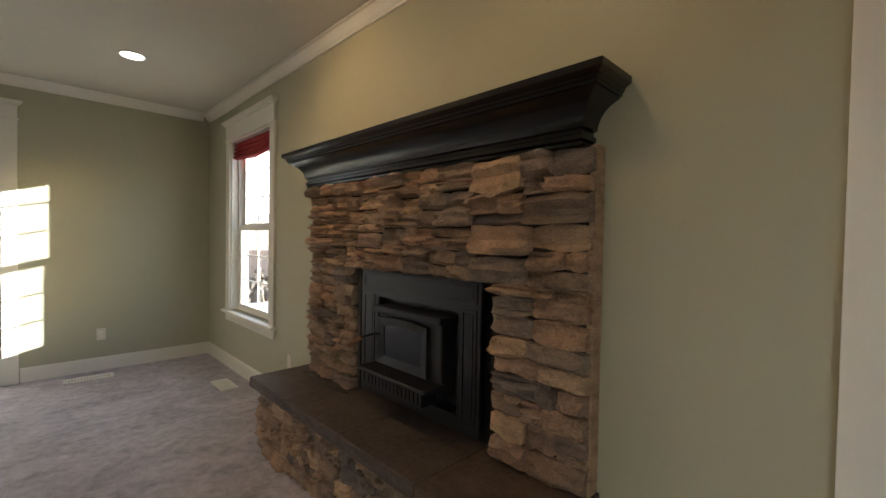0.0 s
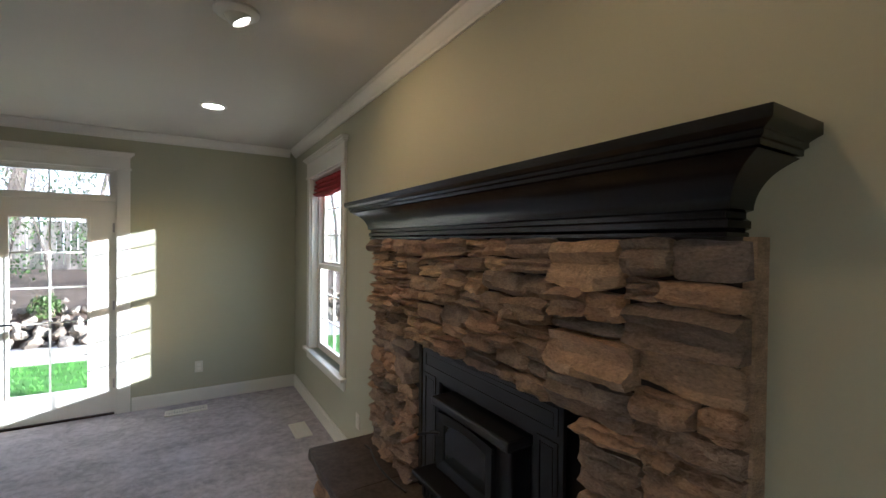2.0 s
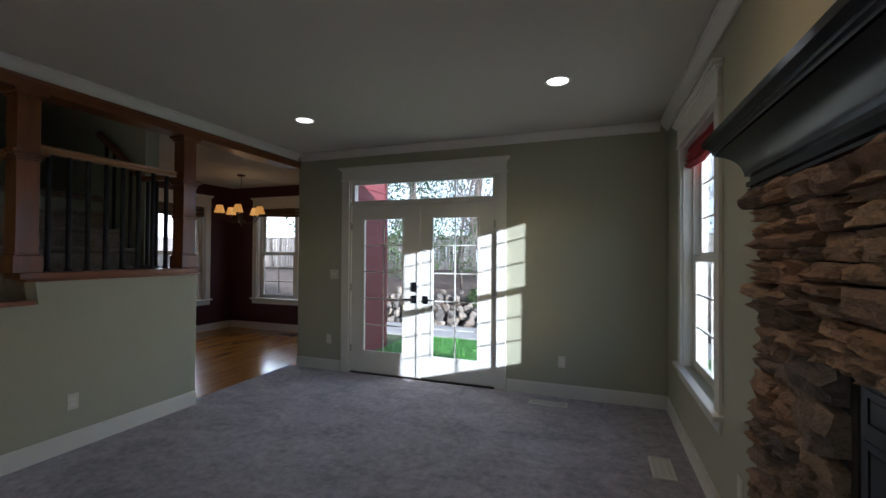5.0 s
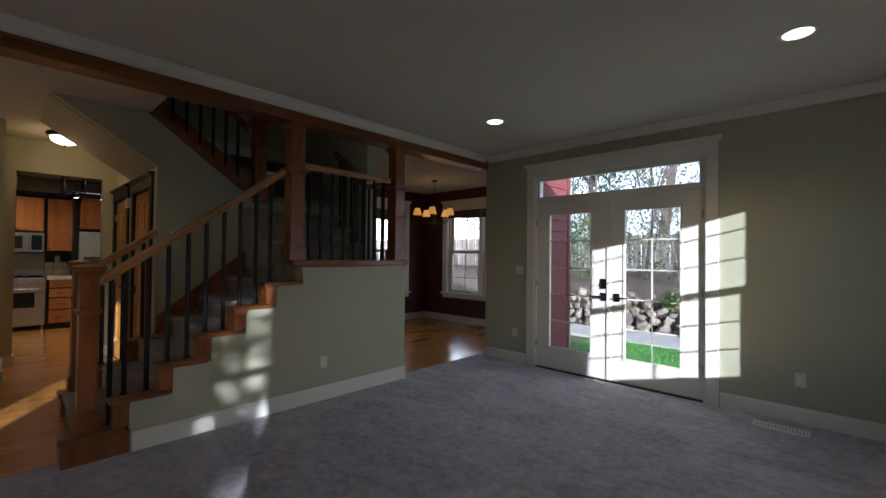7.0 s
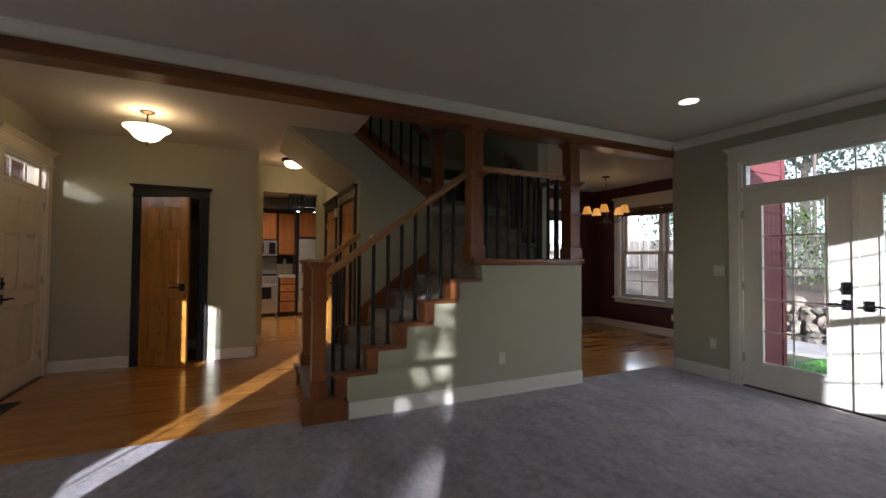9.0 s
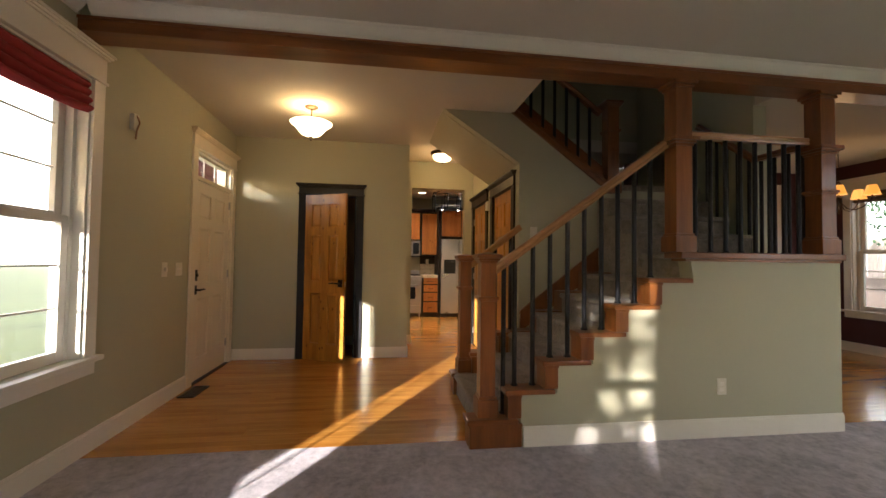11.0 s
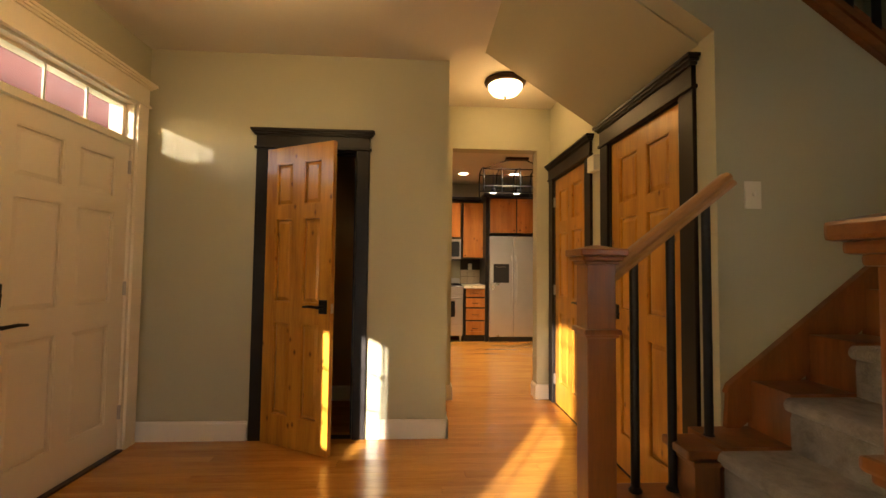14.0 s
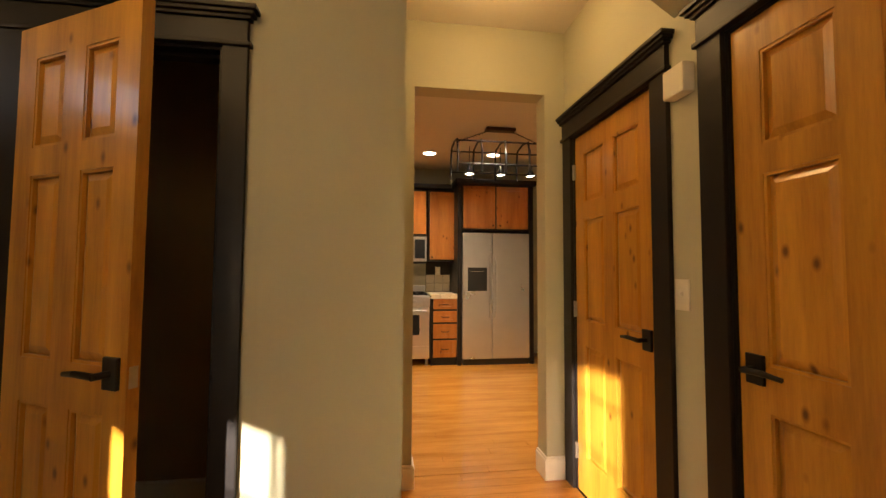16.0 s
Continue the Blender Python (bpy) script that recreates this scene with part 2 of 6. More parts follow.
M_STEEL = plain("brushed_steel", (0.62, 0.62, 0.64), 0.30, 0.06, 4, 200, 0.08, 0.9)
M_BLACK = plain("black_plastic", (0.012, 0.012, 0.012), 0.3, 0.2, 5, 50, 0.0)
M_TILE = plain("cream_tile", (0.62, 0.52, 0.36), 0.3, 0.08, 6, 50, 0.03, object_var=0.1)
M_SIDING = plain("red_siding_paint", (0.15, 0.036, 0.036), 0.65, 0.12, 3, 60, 0.15)
M_CREAM = plain("cream_column_paint", (0.72, 0.66, 0.46), 0.6, 0.05, 3, 60, 0.05)
M_CEDAR = timber("weathered_fence", (0.24, 0.20, 0.17), (0.45, 0.39, 0.33), (9, 9, 0.7), 0.85, False, 0.2)
M_GRASS = plain("lawn_blades", (0.10, 0.26, 0.03), 0.7, 0.5, 6, 60, 0.0)
M_SOIL = plain("bark_mulch", (0.15, 0.105, 0.075), 0.95, 0.5, 9, 90, 0.8, depth=0.03)
M_EARTH = plain("yard_ground", (0.10, 0.12, 0.045), 0.95, 0.4, 0.5, 20, 0.4)
M_ROCK = stone_like("garden_boulder", [(0.24, 0.20, 0.16), (0.38, 0.33, 0.27), (0.17, 0.15, 0.13), (0.30, 0.26, 0.21)], 6.0, 0.9, 0.6, 0.03)
M_GRAVEL = plain("pale_path", (0.50, 0.46, 0.42), 0.9, 0.2, 5, 120, 0.5)
M_BARK = plain("tree_bark", (0.20, 0.16, 0.13), 0.95, 0.4, 8, 60, 0.8, depth=0.02)
M_LEAF = plain("leaves", (0.07, 0.11, 0.025), 0.6, 0.5, 4, 40, 0.0)
M_ROOFING = plain("dark_roof_slab", (0.06, 0.055, 0.05), 0.9, 0.3, 4, 60, 0.4)
M_HINGE = plain("satin_nickel", (0.45, 0.43, 0.40), 0.35, 0.1, 30, 200, 0.0, 1.0)
M_HANDLEWOOD = timber("turned_handle", (0.16, 0.07, 0.03), (0.30, 0.14, 0.06), (20, 20, 5), 0.45)
M_CANGLOW = glow("lamp_lens", (1.0, 0.84, 0.62), 3.0)
M_ALABASTER = glow("alabaster_glass", (1.0, 0.74, 0.36), 1.6)
M_SHADEGLOW = glow("amber_shade", (1.0, 0.36, 0.03), 0.24)
M_BULB = glow("bulb", (1.0, 0.85, 0.6), 6.0)
M_FIREGLASS = plain("stove_glass", (0.015, 0.017, 0.02), 0.08, 0.2, 3, 50, 0.0)


# ---- builders ----
def box(bm, x0, x1, y0, y1, z0, z1, m=None, bevel=0.0):
    r = bmesh.ops.create_cube(bm, size=1.0)
    vs = r["verts"]
    bmesh.ops.scale(bm, vec=(abs(x1 - x0), abs(y1 - y0), abs(z1 - z0)), verts=vs)
    bmesh.ops.translate(bm, vec=((x0 + x1) / 2, (y0 + y1) / 2, (z0 + z1) / 2), verts=vs)
    if bevel:
        es = list({e for v in vs for e in v.link_edges})
        out = bmesh.ops.bevel(bm, geom=es, offset=bevel, segments=2, affect="EDGES", profile=0.6)
        vs = [v for v in out["verts"]]
    if m is not None:
        bmesh.ops.transform(bm, matrix=m, verts=vs)
    return vs


def cyl(bm, p, q, r0, r1=None, seg=16):
    p, q = Vector(p), Vector(q)
    d = q - p
    res = bmesh.ops.create_cone(bm, cap_ends=True, segments=seg, radius1=r0, radius2=r0 if r1 is None else r1, depth=d.length)
    turn = d.to_track_quat("Z", "Y").to_matrix().to_4x4()
    bmesh.ops.transform(bm, matrix=Matrix.Translation((p + q) / 2) @ turn, verts=res["verts"])
    return res["verts"]


def lathe(bm, profile, centre=(0, 0, 0), seg=32):
    rings = []
    for r, z in profile:
        rings.append([bm.verts.new((centre[0] + r * math.cos(2 * math.pi * i / seg), centre[1] + r * math.sin(2 * math.pi * i / seg), centre[2] + z)) for i in range(seg)])
    for a, b in zip(rings, rings[1:]):
        for i in range(seg):
            bm.faces.new((a[i], a[(i + 1) % seg], b[(i + 1) % seg], b[i]))
    for ring, flip in ((rings[0], True), (rings[-1], False)):
        if max(abs(v.co.x - centre[0]) for v in ring) > 1e-4:
            bm.faces.new(ring[::-1] if flip else ring)


def prism(bm, outline, axis, a, b):
    """A closed outline (pairs) drawn out from a to b along an axis: the pairs are the other two axes in order."""
    def at(p, s):
        return {"x": (s, p[0], p[1]), "y": (p[0], s, p[1]), "z": (p[0], p[1], s)}[axis]
    lo, hi = [bm.verts.new(at(p, a)) for p in outline], [bm.verts.new(at(p, b)) for p in outline]
    n = len(outline)
    for i in range(n):
        bm.faces.new((lo[i], lo[(i + 1) % n], hi[(i + 1) % n], hi[i]))
    bm.faces.new(lo[::-1])
    bm.faces.new(hi)


def tube(bm, pts, r, seg=8):
    for p, q in zip(pts, pts[1:]):
        cyl(bm, p, q, r, None, seg)


def smooth(ob, angle=35):
    for p in ob.data.polygons:
        p.use_smooth = True
    ob.data.set_sharp_from_angle(angle=radians(angle))
    return ob


def obj(name, bm, material, soft=False):
    bmesh.ops.recalc_face_normals(bm, faces=bm.faces[:])
    me = bpy.data.meshes.new(name)
    bm.to_mesh(me)
    bm.free()
    me.materials.append(material)
    ob = new(name, me)
    if soft:
        smooth(ob)
    return ob


def part(name, bm, material, parent, label="", soft=False):
    ob = obj(name, bm, material, soft)
    ob.parent = parent
    if label:
        tagged(ob, label)
    return ob


def thing(name, m, label, category, group="", kind=""):
    """An Empty at the thing's base, to which its parts belong."""
    e = new(name)
    e.empty_display_size = 0.1
    e.matrix_world = m if isinstance(m, Matrix) else pose(*m)
    return tagged(e, label, category, group, kind)


def boxpart(name, dims, material, parent, label="", bevel=0.0):
    bm = bmesh.new()
    box(bm, *dims, bevel=bevel)
    return part(name, bm, material, parent, label)


def structure(name, bm, material, label):
    return tagged(obj(name, bm, material), label, name.split("_")[0], "", "structure")


def wall_boxes(bm, along, a0, a1, c0, c1, z0, z1, openings=()):
    """A wall that runs from a0 to a1 along x or y, c0 to c1 thick, with openings (a0, a1, z0, z1)."""
    cuts = sorted({a0, a1, *[v for o in openings for v in o[:2]]})
    for u, v in zip(cuts, cuts[1:]):
        holes = sorted((o[2], o[3]) for o in openings if o[0] <= u + 1e-6 and o[1] >= v - 1e-6)
        z = z0
        for h0, h1 in holes + [(z1, z1)]:
            if h0 - z > 1e-4:
                if along == "x":
                    box(bm, u, v, c0, c1, z, h0)
                else:
                    box(bm, c0, c1, u, v, z, h0)
            z = h1


EAST, NORTH, SOUTH, WEST, CEIL = 1.72, 5.79, -0.945, -5.26, 2.74
TH = 0.16
STAIR_X = -2.56               # outer face of the low stair wall
HALL_S, HALL_N, HALL_END = 1.18, 2.215, -6.12
GREEN_X = -3.90               # wall beside the first flight
DIN_N, DIN_W = 7.70, -5.75
WOOD_EDGE = -2.69
WIN_Z = (0.60, 2.33)

# ---- walls ----
def wall(name, material, label, *runs):
    bm = bmesh.new()
    for r in runs:
        wall_boxes(bm, *r)
    return structure(name, bm, material, label)


NE_WIN, SE_WIN = (4.05, 5.06), (-0.645, 0.385)
wall("wall_east", M_WALL, "sage green painted plaster wall behind fireplace",
     ("y", SOUTH - TH, NORTH + TH, EAST, EAST + TH, 0, 2.9, [(*NE_WIN, *WIN_Z), (*SE_WIN, *WIN_Z)]))
FD = (-1.80, 0.06)            # french door opening
wall("wall_north", M_WALL, "sage green painted wall with patio doors",
     ("x", -2.57, EAST - 0.002, NORTH, NORTH + TH, 0, 2.9, [(FD[0], FD[1], 0.0, 2.36)]))
S_WIN_A, S_WIN_B = (-2.69, -1.66), (-0.70, 0.36)
LOW_SILL = (0.42, 2.33)
FRONT = (-5.125, -4.175)
wall("wall_south", M_WALL, "sage green painted wall with front door",
     ("x", HALL_END - 0.14, EAST - 0.002, SOUTH - TH, SOUTH, 0, 2.9, [(*S_WIN_A, *WIN_Z), (*S_WIN_B, *LOW_SILL), (*FRONT, 0.0, 2.30)]))
CLOSET = (-0.092, 0.512)
wall("wall_west", M_WALL, "sage green painted foyer wall with closet",
     ("y", SOUTH, HALL_S, WEST - 0.12, WEST, 0, CEIL, [(*CLOSET, 0.0, 2.05)]),
     ("x", HALL_END, WEST - 0.12, HALL_S - 0.12, HALL_S, 0, CEIL))
wall("wall_closet", M_CLOSET, "plain tan painted closet walls",
     ("y", SOUTH, HALL_S - 0.12, HALL_END - 0.12, HALL_END, 0, CEIL))
KOP = (1.277, 2.085)
wall("wall_hall_end", M_WALL, "painted wall with cased kitchen opening",
     ("y", HALL_S - 0.12, 4.6, HALL_END - 0.14, HALL_END - 0.002, 0, CEIL, [(KOP[0], KOP[1], 0.0, 2.335)]))
D2, D3 = (-5.995, -5.27), (-4.87, -4.135)
wall("wall_hall_north", M_WALL, "painted hall wall below the stairs",
     ("x", HALL_END, GREEN_X - 0.10, HALL_N, HALL_N + 0.12, 0, CEIL, [(D2[0] - 0.015, D2[1] + 0.015, 0.0, 2.04), (D3[0] - 0.015, D3[1] + 0.015, 0.0, 2.04)]))
wall("wall_kitchen", M_WALL, "painted kitchen walls",
     ("y", -1.0, 4.6, -9.95, -9.80, 0, CEIL), ("x", -9.8, HALL_END - 0.14, -1.0, -0.85, 0, CEIL), ("x", -9.8, -5.95, 4.6, 4.75, 0, CEIL))
# wall under the upper flight, with its sloping top
bm = bmesh.new()
prism(bm, [(HALL_N, 0), (4.3, 0), (4.3, 1.995), (3.20, 1.995), (2.14, 2.742), (1.435, 2.742), (HALL_N, 2.235)], "x", GREEN_X - 0.10, GREEN_X)
structure("wall_stair", bm, M_WALL, "sage green wall beneath the upper stairs")
bm = bmesh.new()
prism(bm, [(1.425, 2.74), (HALL_N, 2.225), (HALL_N, 2.36), (1.63, 2.74)], "x", -5.12, GREEN_X - 0.10)
structure("ceiling_soffit", bm, M_WALL, "sloping painted soffit under upper stairs")
W2 = (6.15, 7.10)
wall("wall_dining", M_MAROON, "dark maroon painted dining room walls",
     ("x", DIN_W - TH, -2.42, DIN_N, DIN_N + TH, 0, 2.9, [(-5.10, -3.30, *WIN_Z)]),
     ("y", 4.6, DIN_N, DIN_W - TH, DIN_W, 0, 2.9, [(*W2, *WIN_Z)]),
     ("y", NORTH + TH, DIN_N, -2.58, -2.42, 0, 2.9),
     ("x", DIN_W, GREEN_X - 0.10, 4.48, 4.60, 0, CEIL))
# upper stair hall
wall("wall_landing_back", M_WALL, "sage painted wall behind the upper landing",
     ("x", -5.12, -3.30, 4.30, 4.44, 1.27, 5.3))
wall("wall_upper", M_WALL, "painted upper stair hall walls",
     ("y", 0.0, 5.2, -5.30, -5.14, 2.90, 5.3, [(2.5, 2.8, 3.6, 4.5)]), ("x", -5.14, -2.50, 5.04, 5.2, 2.90, 5.3),
     ("y", 0.0, 5.2, -2.50, -2.34, 2.90, 5.3), ("x", -5.14, -2.50, -0.10, 0.02, 2.90, 5.3))

# ---- ceilings ----
def slab(name, material, label, *boxes_):
    bm = bmesh.new()
    for b in boxes_:
        box(bm, *b)
    return structure(name, bm, material, label)


slab("ceiling", M_CEIL, "off-white painted living room ceiling", (STAIR_X - 0.16, EAST + TH, SOUTH - TH, NORTH + TH, CEIL, CEIL + 0.16))
slab("ceiling_foyer", M_CEIL, "off-white painted foyer ceiling",
     (HALL_END - 0.14, GREEN_X, SOUTH - TH, 1.435, CEIL, CEIL + 0.16), (GREEN_X, STAIR_X - 0.16, SOUTH - TH, 2.15, CEIL, CEIL + 0.16),
     (HALL_END - 0.14, -5.12, 1.435, HALL_N + 0.12, CEIL, CEIL + 0.16))
slab("ceiling_dining", M_CEIL, "off-white painted dining ceiling", (DIN_W - TH, STAIR_X - 0.16, 4.32, DIN_N + TH, CEIL, CEIL + 0.16), (DIN_W - TH, -5.12, HALL_N + 0.12, 4.32, CEIL, CEIL + 0.16),
     (STAIR_X - 0.16, -2.42, NORTH + TH, DIN_N + TH, CEIL, CEIL + 0.16))
slab("ceiling_kitchen", M_CEIL, "off-white kitchen ceiling", (-9.95, HALL_END - 0.14, -1.0, 4.75, CEIL, CEIL + 0.16))
slab("ceiling_upper", M_CEIL, "white upper hall ceiling", (-5.3, -2.34, -0.1, 5.2, 5.3, 5.4))

# ---- floors ----
bm = bmesh.new()
box(bm, WOOD_EDGE, EAST, SOUTH, NORTH, -0.10, 0.0)
structure("floor", bm, M_CARPET, "taupe cut-pile carpet floor")
bm = bmesh.new()
box(bm, -9.95, WOOD_EDGE, -1.1, NORTH, -0.12, -0.02)
box(bm, DIN_W, -2.42, NORTH, DIN_N, -0.12, -0.02)
structure("floor_wood", bm, M_MORTAR, "orange fir plank floor with dark joints")
FLOOR_WOOD = bpy.data.objects["floor_wood"]


# ---- baseboards ----
def baseboard(name, runs, label="white painted baseboard"):
    """Runs: (axis, a0, a1, face, direction into the room)."""
    bm = bmesh.new()
    for axis, a0, a1, c, s in runs:
        for z0, z1, d in ((0, 0.118, 0.016), (0.118, 0.132, 0.010)):
            lo, hi = min(c, c + s * d), max(c, c + s * d)
            if axis == "x":
                box(bm, a0, a1, lo, hi, z0, z1)
            else:
                box(bm, lo, hi, a0, a1, z0, z1)
    return structure(name, bm, M_TRIM, label)


baseboard("baseboard", [("y", 3.23, NORTH, EAST, -1), ("y", SOUTH, 1.05, EAST, -1), ("x", -2.57, FD[0] - 0.115, NORTH, -1), ("x", FD[1] + 0.115, EAST - 0.016, NORTH, -1),
                        ("x", FRONT[1] + 0.11, EAST - 0.016, SOUTH, 1), ("y", NORTH, NORTH + 0.16, -2.57, -1), ("y", 1.815, 4.30, STAIR_X, 1)])
baseboard("baseboard_foyer", [("y", SOUTH, CLOSET[0] - 0.11, WEST, 1), ("y", CLOSET[1] + 0.11, HALL_S + 0.016, WEST, 1), ("x", HALL_END, WEST + 0.016, HALL_S, 1),
                              ("x", D2[1] + 0.115, D3[0] - 0.115, HALL_N, -1), ("x", D3[1] + 0.11, GREEN_X - 0.10, HALL_N, -1), ("y", HALL_S, KOP[0], HALL_END - 0.002, 1), ("y", KOP[1], HALL_N, HALL_END - 0.002, 1),
                              ("x", HALL_END - 0.14, HALL_END + 0.014, KOP[0], 1), ("x", HALL_END - 0.14, HALL_END + 0.014, KOP[1], -1)])
baseboard("baseboard_dining", [("x", DIN_W, -2.58, DIN_N, -1), ("y", 4.6, DIN_N - 0.016, DIN_W, 1), ("y", NORTH + 0.16, DIN_N - 0.016, -2.58, -1), ("x", DIN_W, GREEN_X, 4.60, 1)])
baseboard("baseboard_closet", [("y", SOUTH, HALL_S - 0.12, HALL_END, 1)])

# ---- crown moulding and beam ----
def crown(name, runs):
    bm = bmesh.new()
    prof = [(0.0, 2.655), (0.012, 2.655), (0.016, 2.668), (0.028, 2.676), (0.050, 2.705), (0.058, 2.722), (0.070, 2.726), (0.072, 2.7385), (0.0, 2.7385)]
    for axis, a0, a1, c, s in runs:
        prism(bm, [(c + s * d, z) for d, z in prof], "y" if axis == "y" else "x", a0, a1)
    return tagged(smooth(obj(name, bm, M_TRIM)), "white painted crown moulding", "crown", "", "structure")


crown("trim_crown", [("y", SOUTH, NORTH, EAST, -1), ("x", -2.53, EAST - 0.07, NORTH, -1), ("x", -2.53, EAST - 0.07, SOUTH, 1), ("y", SOUTH + 0.07, NORTH - 0.07, STAIR_X, 1)])
bm = bmesh.new()
box(bm, STAIR_X - 0.16, STAIR_X - 0.003, SOUTH, NORTH, 2.625, 2.7395)
structure("wall_header", bm, M_WALL, "plaster header above the wooden beam")
bm = bmesh.new()
box(bm, STAIR_X - 0.175, STAIR_X + 0.012, SOUTH, NORTH, 2.565, 2.640, bevel=0.004)
box(bm, STAIR_X - 0.185, STAIR_X + 0.024, SOUTH, NORTH, 2.630, 2.650, bevel=0.004)
structure("beam", bm, M_CHERRYH, "reddish-brown stained wooden ceiling beam")


# ---- windows ----
def sash(parent, x0, x1, z0, z1, y, cols=2, rows=3, name="sash"):
    bm = bmesh.new()
    f = 0.055
    for b in ((x0, x0 + f, z0, z1), (x1 - f, x1, z0, z1), (x0 + f, x1 - f, z0, z0 + f + 0.01), (x0 + f, x1 - f, z1 - f + 0.008, z1)):
        box(bm, b[0], b[1], y - 0.018, y + 0.018, b[2], b[3], bevel=0.004)
    s = part(name, bm, M_TRIM, parent)
    g0, g1, h0, h1 = x0 + f, x1 - f, z0 + f + 0.01, z1 - f + 0.008
    for i in range(1, cols):
        x = g0 + (g1 - g0) * i / cols
        boxpart("muntin", (x - 0.006, x + 0.006, y - 0.005, y + 0.005, h0, h1), M_TRIM, s)
    for i in range(1, rows):
        z = h0 + (h1 - h0) * i / rows
        boxpart("muntin", (g0, g1, y - 0.004, y + 0.006, z - 0.006, z + 0.006), M_TRIM, s)
    p = boxpart("pane", (g0 - 0.004, g1 + 0.004, y + 0.008, y + 0.011, h0 - 0.004, h1 + 0.004), M_GLASS, s)
    p.visible_shadow = False
    return s


def header(parent, x0, x1, z0, z1, material=M_TRIM, over=0.035):
    """Flat head casing with a fillet below and a cornice above."""
    bm = bmesh.new()
    box(bm, x0, x1, -0.024, 0.0, z0, z1 - 0.045, bevel=0.003)
    box(bm, x0 - 0.012, x1 + 0.012, -0.032, 0.0, z0 - 0.004, z0 + 0.014, bevel=0.004)
    for i, (d, a, b) in enumerate(((0.012, 0.045, 0.030), (0.024, 0.032, 0.016), (over, 0.018, 0.0))):
        box(bm, x0 - d, x1 + d, -0.024 - d, 0.0, z1 - a, z1 - b, bevel=0.004)
    return part("head_casing", bm, material, parent)


def casing_sides(parent, x0, x1, z0, z1, w=0.10, material=M_TRIM):
    for a, b in ((x0 - w, x0), (x1, x1 + w)):
        boxpart("casing", (a, b, -0.020, 0.0, z0, z1), material, parent, bevel=0.003)


def double_hung(name, m, width, label, units=1, thick=TH, heights=WIN_Z):
    """Local frame: x along the wall from 0 to width, room at y < 0, wall face at y = 0."""
    w = thing(name, m, label, "window", kind="structure")
    z0, z1 = heights
    header(w, -0.10, width + 0.10, z1, 2.53)
    casing_sides(w, 0, width, z0, z1 - 0.004)
    bm = bmesh.new()
    box(bm, -0.13, width + 0.13, -0.055, 0.115, z0 - 0.03, z0, bevel=0.006)
    part("window_sill", bm, M_TRIM, w)
    boxpart("apron", (-0.10, width + 0.10, -0.018, 0.0, z0 - 0.11, z0 - 0.03), M_TRIM, w, bevel=0.003)
    bm = bmesh.new()
    for b in ((0.0, 0.016, z0, z1), (width - 0.016, width, z0, z1), (0.016, width - 0.016, z1 - 0.016, z1)):
        box(bm, b[0], b[1], 0.0, thick, b[2], b[3])
    for b in ((0.016, 0.045, z0, z1 - 0.016), (width - 0.045, width - 0.016, z0, z1 - 0.016)):
        box(bm, b[0], b[1], 0.064, thick, b[2], b[3])
    part("window_frame", bm, M_TRIM, w)
    zm = (z0 + z1) / 2 - 0.02
    step = width / units
    for u in range(units):
        a, b = (0.046 if u == 0 else 0.016) + u * step, (u + 1) * step - (0.046 if u == units - 1 else 0.016)
        if u:
            boxpart("mullion", (u * step - 0.04, u * step + 0.04, 0.03, thick, z0, z1 - 0.016), M_TRIM, w)
            a += 0.025
        if u < units - 1:
            b -= 0.025
        sash(w, a, b, z0, zm + 0.022, 0.085, name="lower_sash")
        sash(w, a, b, zm - 0.022, z1 - 0.016, 0.125, name="upper_sash")
    return w


def roman_shade(name, m, width, top, drop, material, label, lumps=5, depth=0.05):
    """A gathered cloth blind: folds that bulge towards the room and sag in the middle."""
    bm = bmesh.new()
    nu, nv = 28, 40
    grid = []
    for j in range(nv + 1):
        v = j / nv
        row = []
        for i in range(nu + 1):
            u = i / nu
            sag = 0.03 * math.sin(math.pi * u) * v
            bulge = depth * (0.25 + 0.75 * abs(math.sin(math.pi * lumps * v + 0.25 * math.sin(7 * u))) ** 0.7) * (0.5 + 0.5 * v)
            wob = 0.006 * noise.noise((u * 6, v * 9, width))
            row.append(bm.verts.new((u * width, -bulge + wob, top - drop * v - sag)))
        grid.append(row)
    for a, b in zip(grid, grid[1:]):
        for i in range(nu):
            bm.faces.new((a[i], a[i + 1], b[i + 1], b[i]))
    geom = bmesh.ops.extrude_face_region(bm, geom=bm.faces[:])
    bmesh.ops.translate(bm, vec=(0, 0.012, 0), verts=[e for e in geom["geom"] if isinstance(e, bmesh.types.BMVert)])
    ob = obj(name, bm, material, True)
    ob.matrix_world = m
    return tagged(ob, label, "window shade")


double_hung("window_1", pose(EAST, NE_WIN[1], 0, 0, 0, -90), NE_WIN[1] - NE_WIN[0], "tall white double-hung window with deep sill")
double_hung("window_2", pose(EAST, SE_WIN[1], 0, 0, 0, -90), SE_WIN[1] - SE_WIN[0], "tall white double-hung window with deep sill")
double_hung("window_3", pose(S_WIN_A[1], SOUTH, 0, 0, 0, 180), S_WIN_A[1] - S_WIN_A[0], "white double-hung window beside the front porch")
double_hung("window_4", pose(S_WIN_B[1], SOUTH, 0, 0, 0, 180), S_WIN_B[1] - S_WIN_B[0], "white double-hung window beside the front porch", heights=LOW_SILL)
double_hung("window_5", pose(-5.10, DIN_N, 0), 1.80, "wide white double-hung window in maroon wall", 2)
double_hung("window_6", pose(DIN_W, W2[0], 0, 0, 0, 90), W2[1] - W2[0], "white double-hung window in maroon wall")
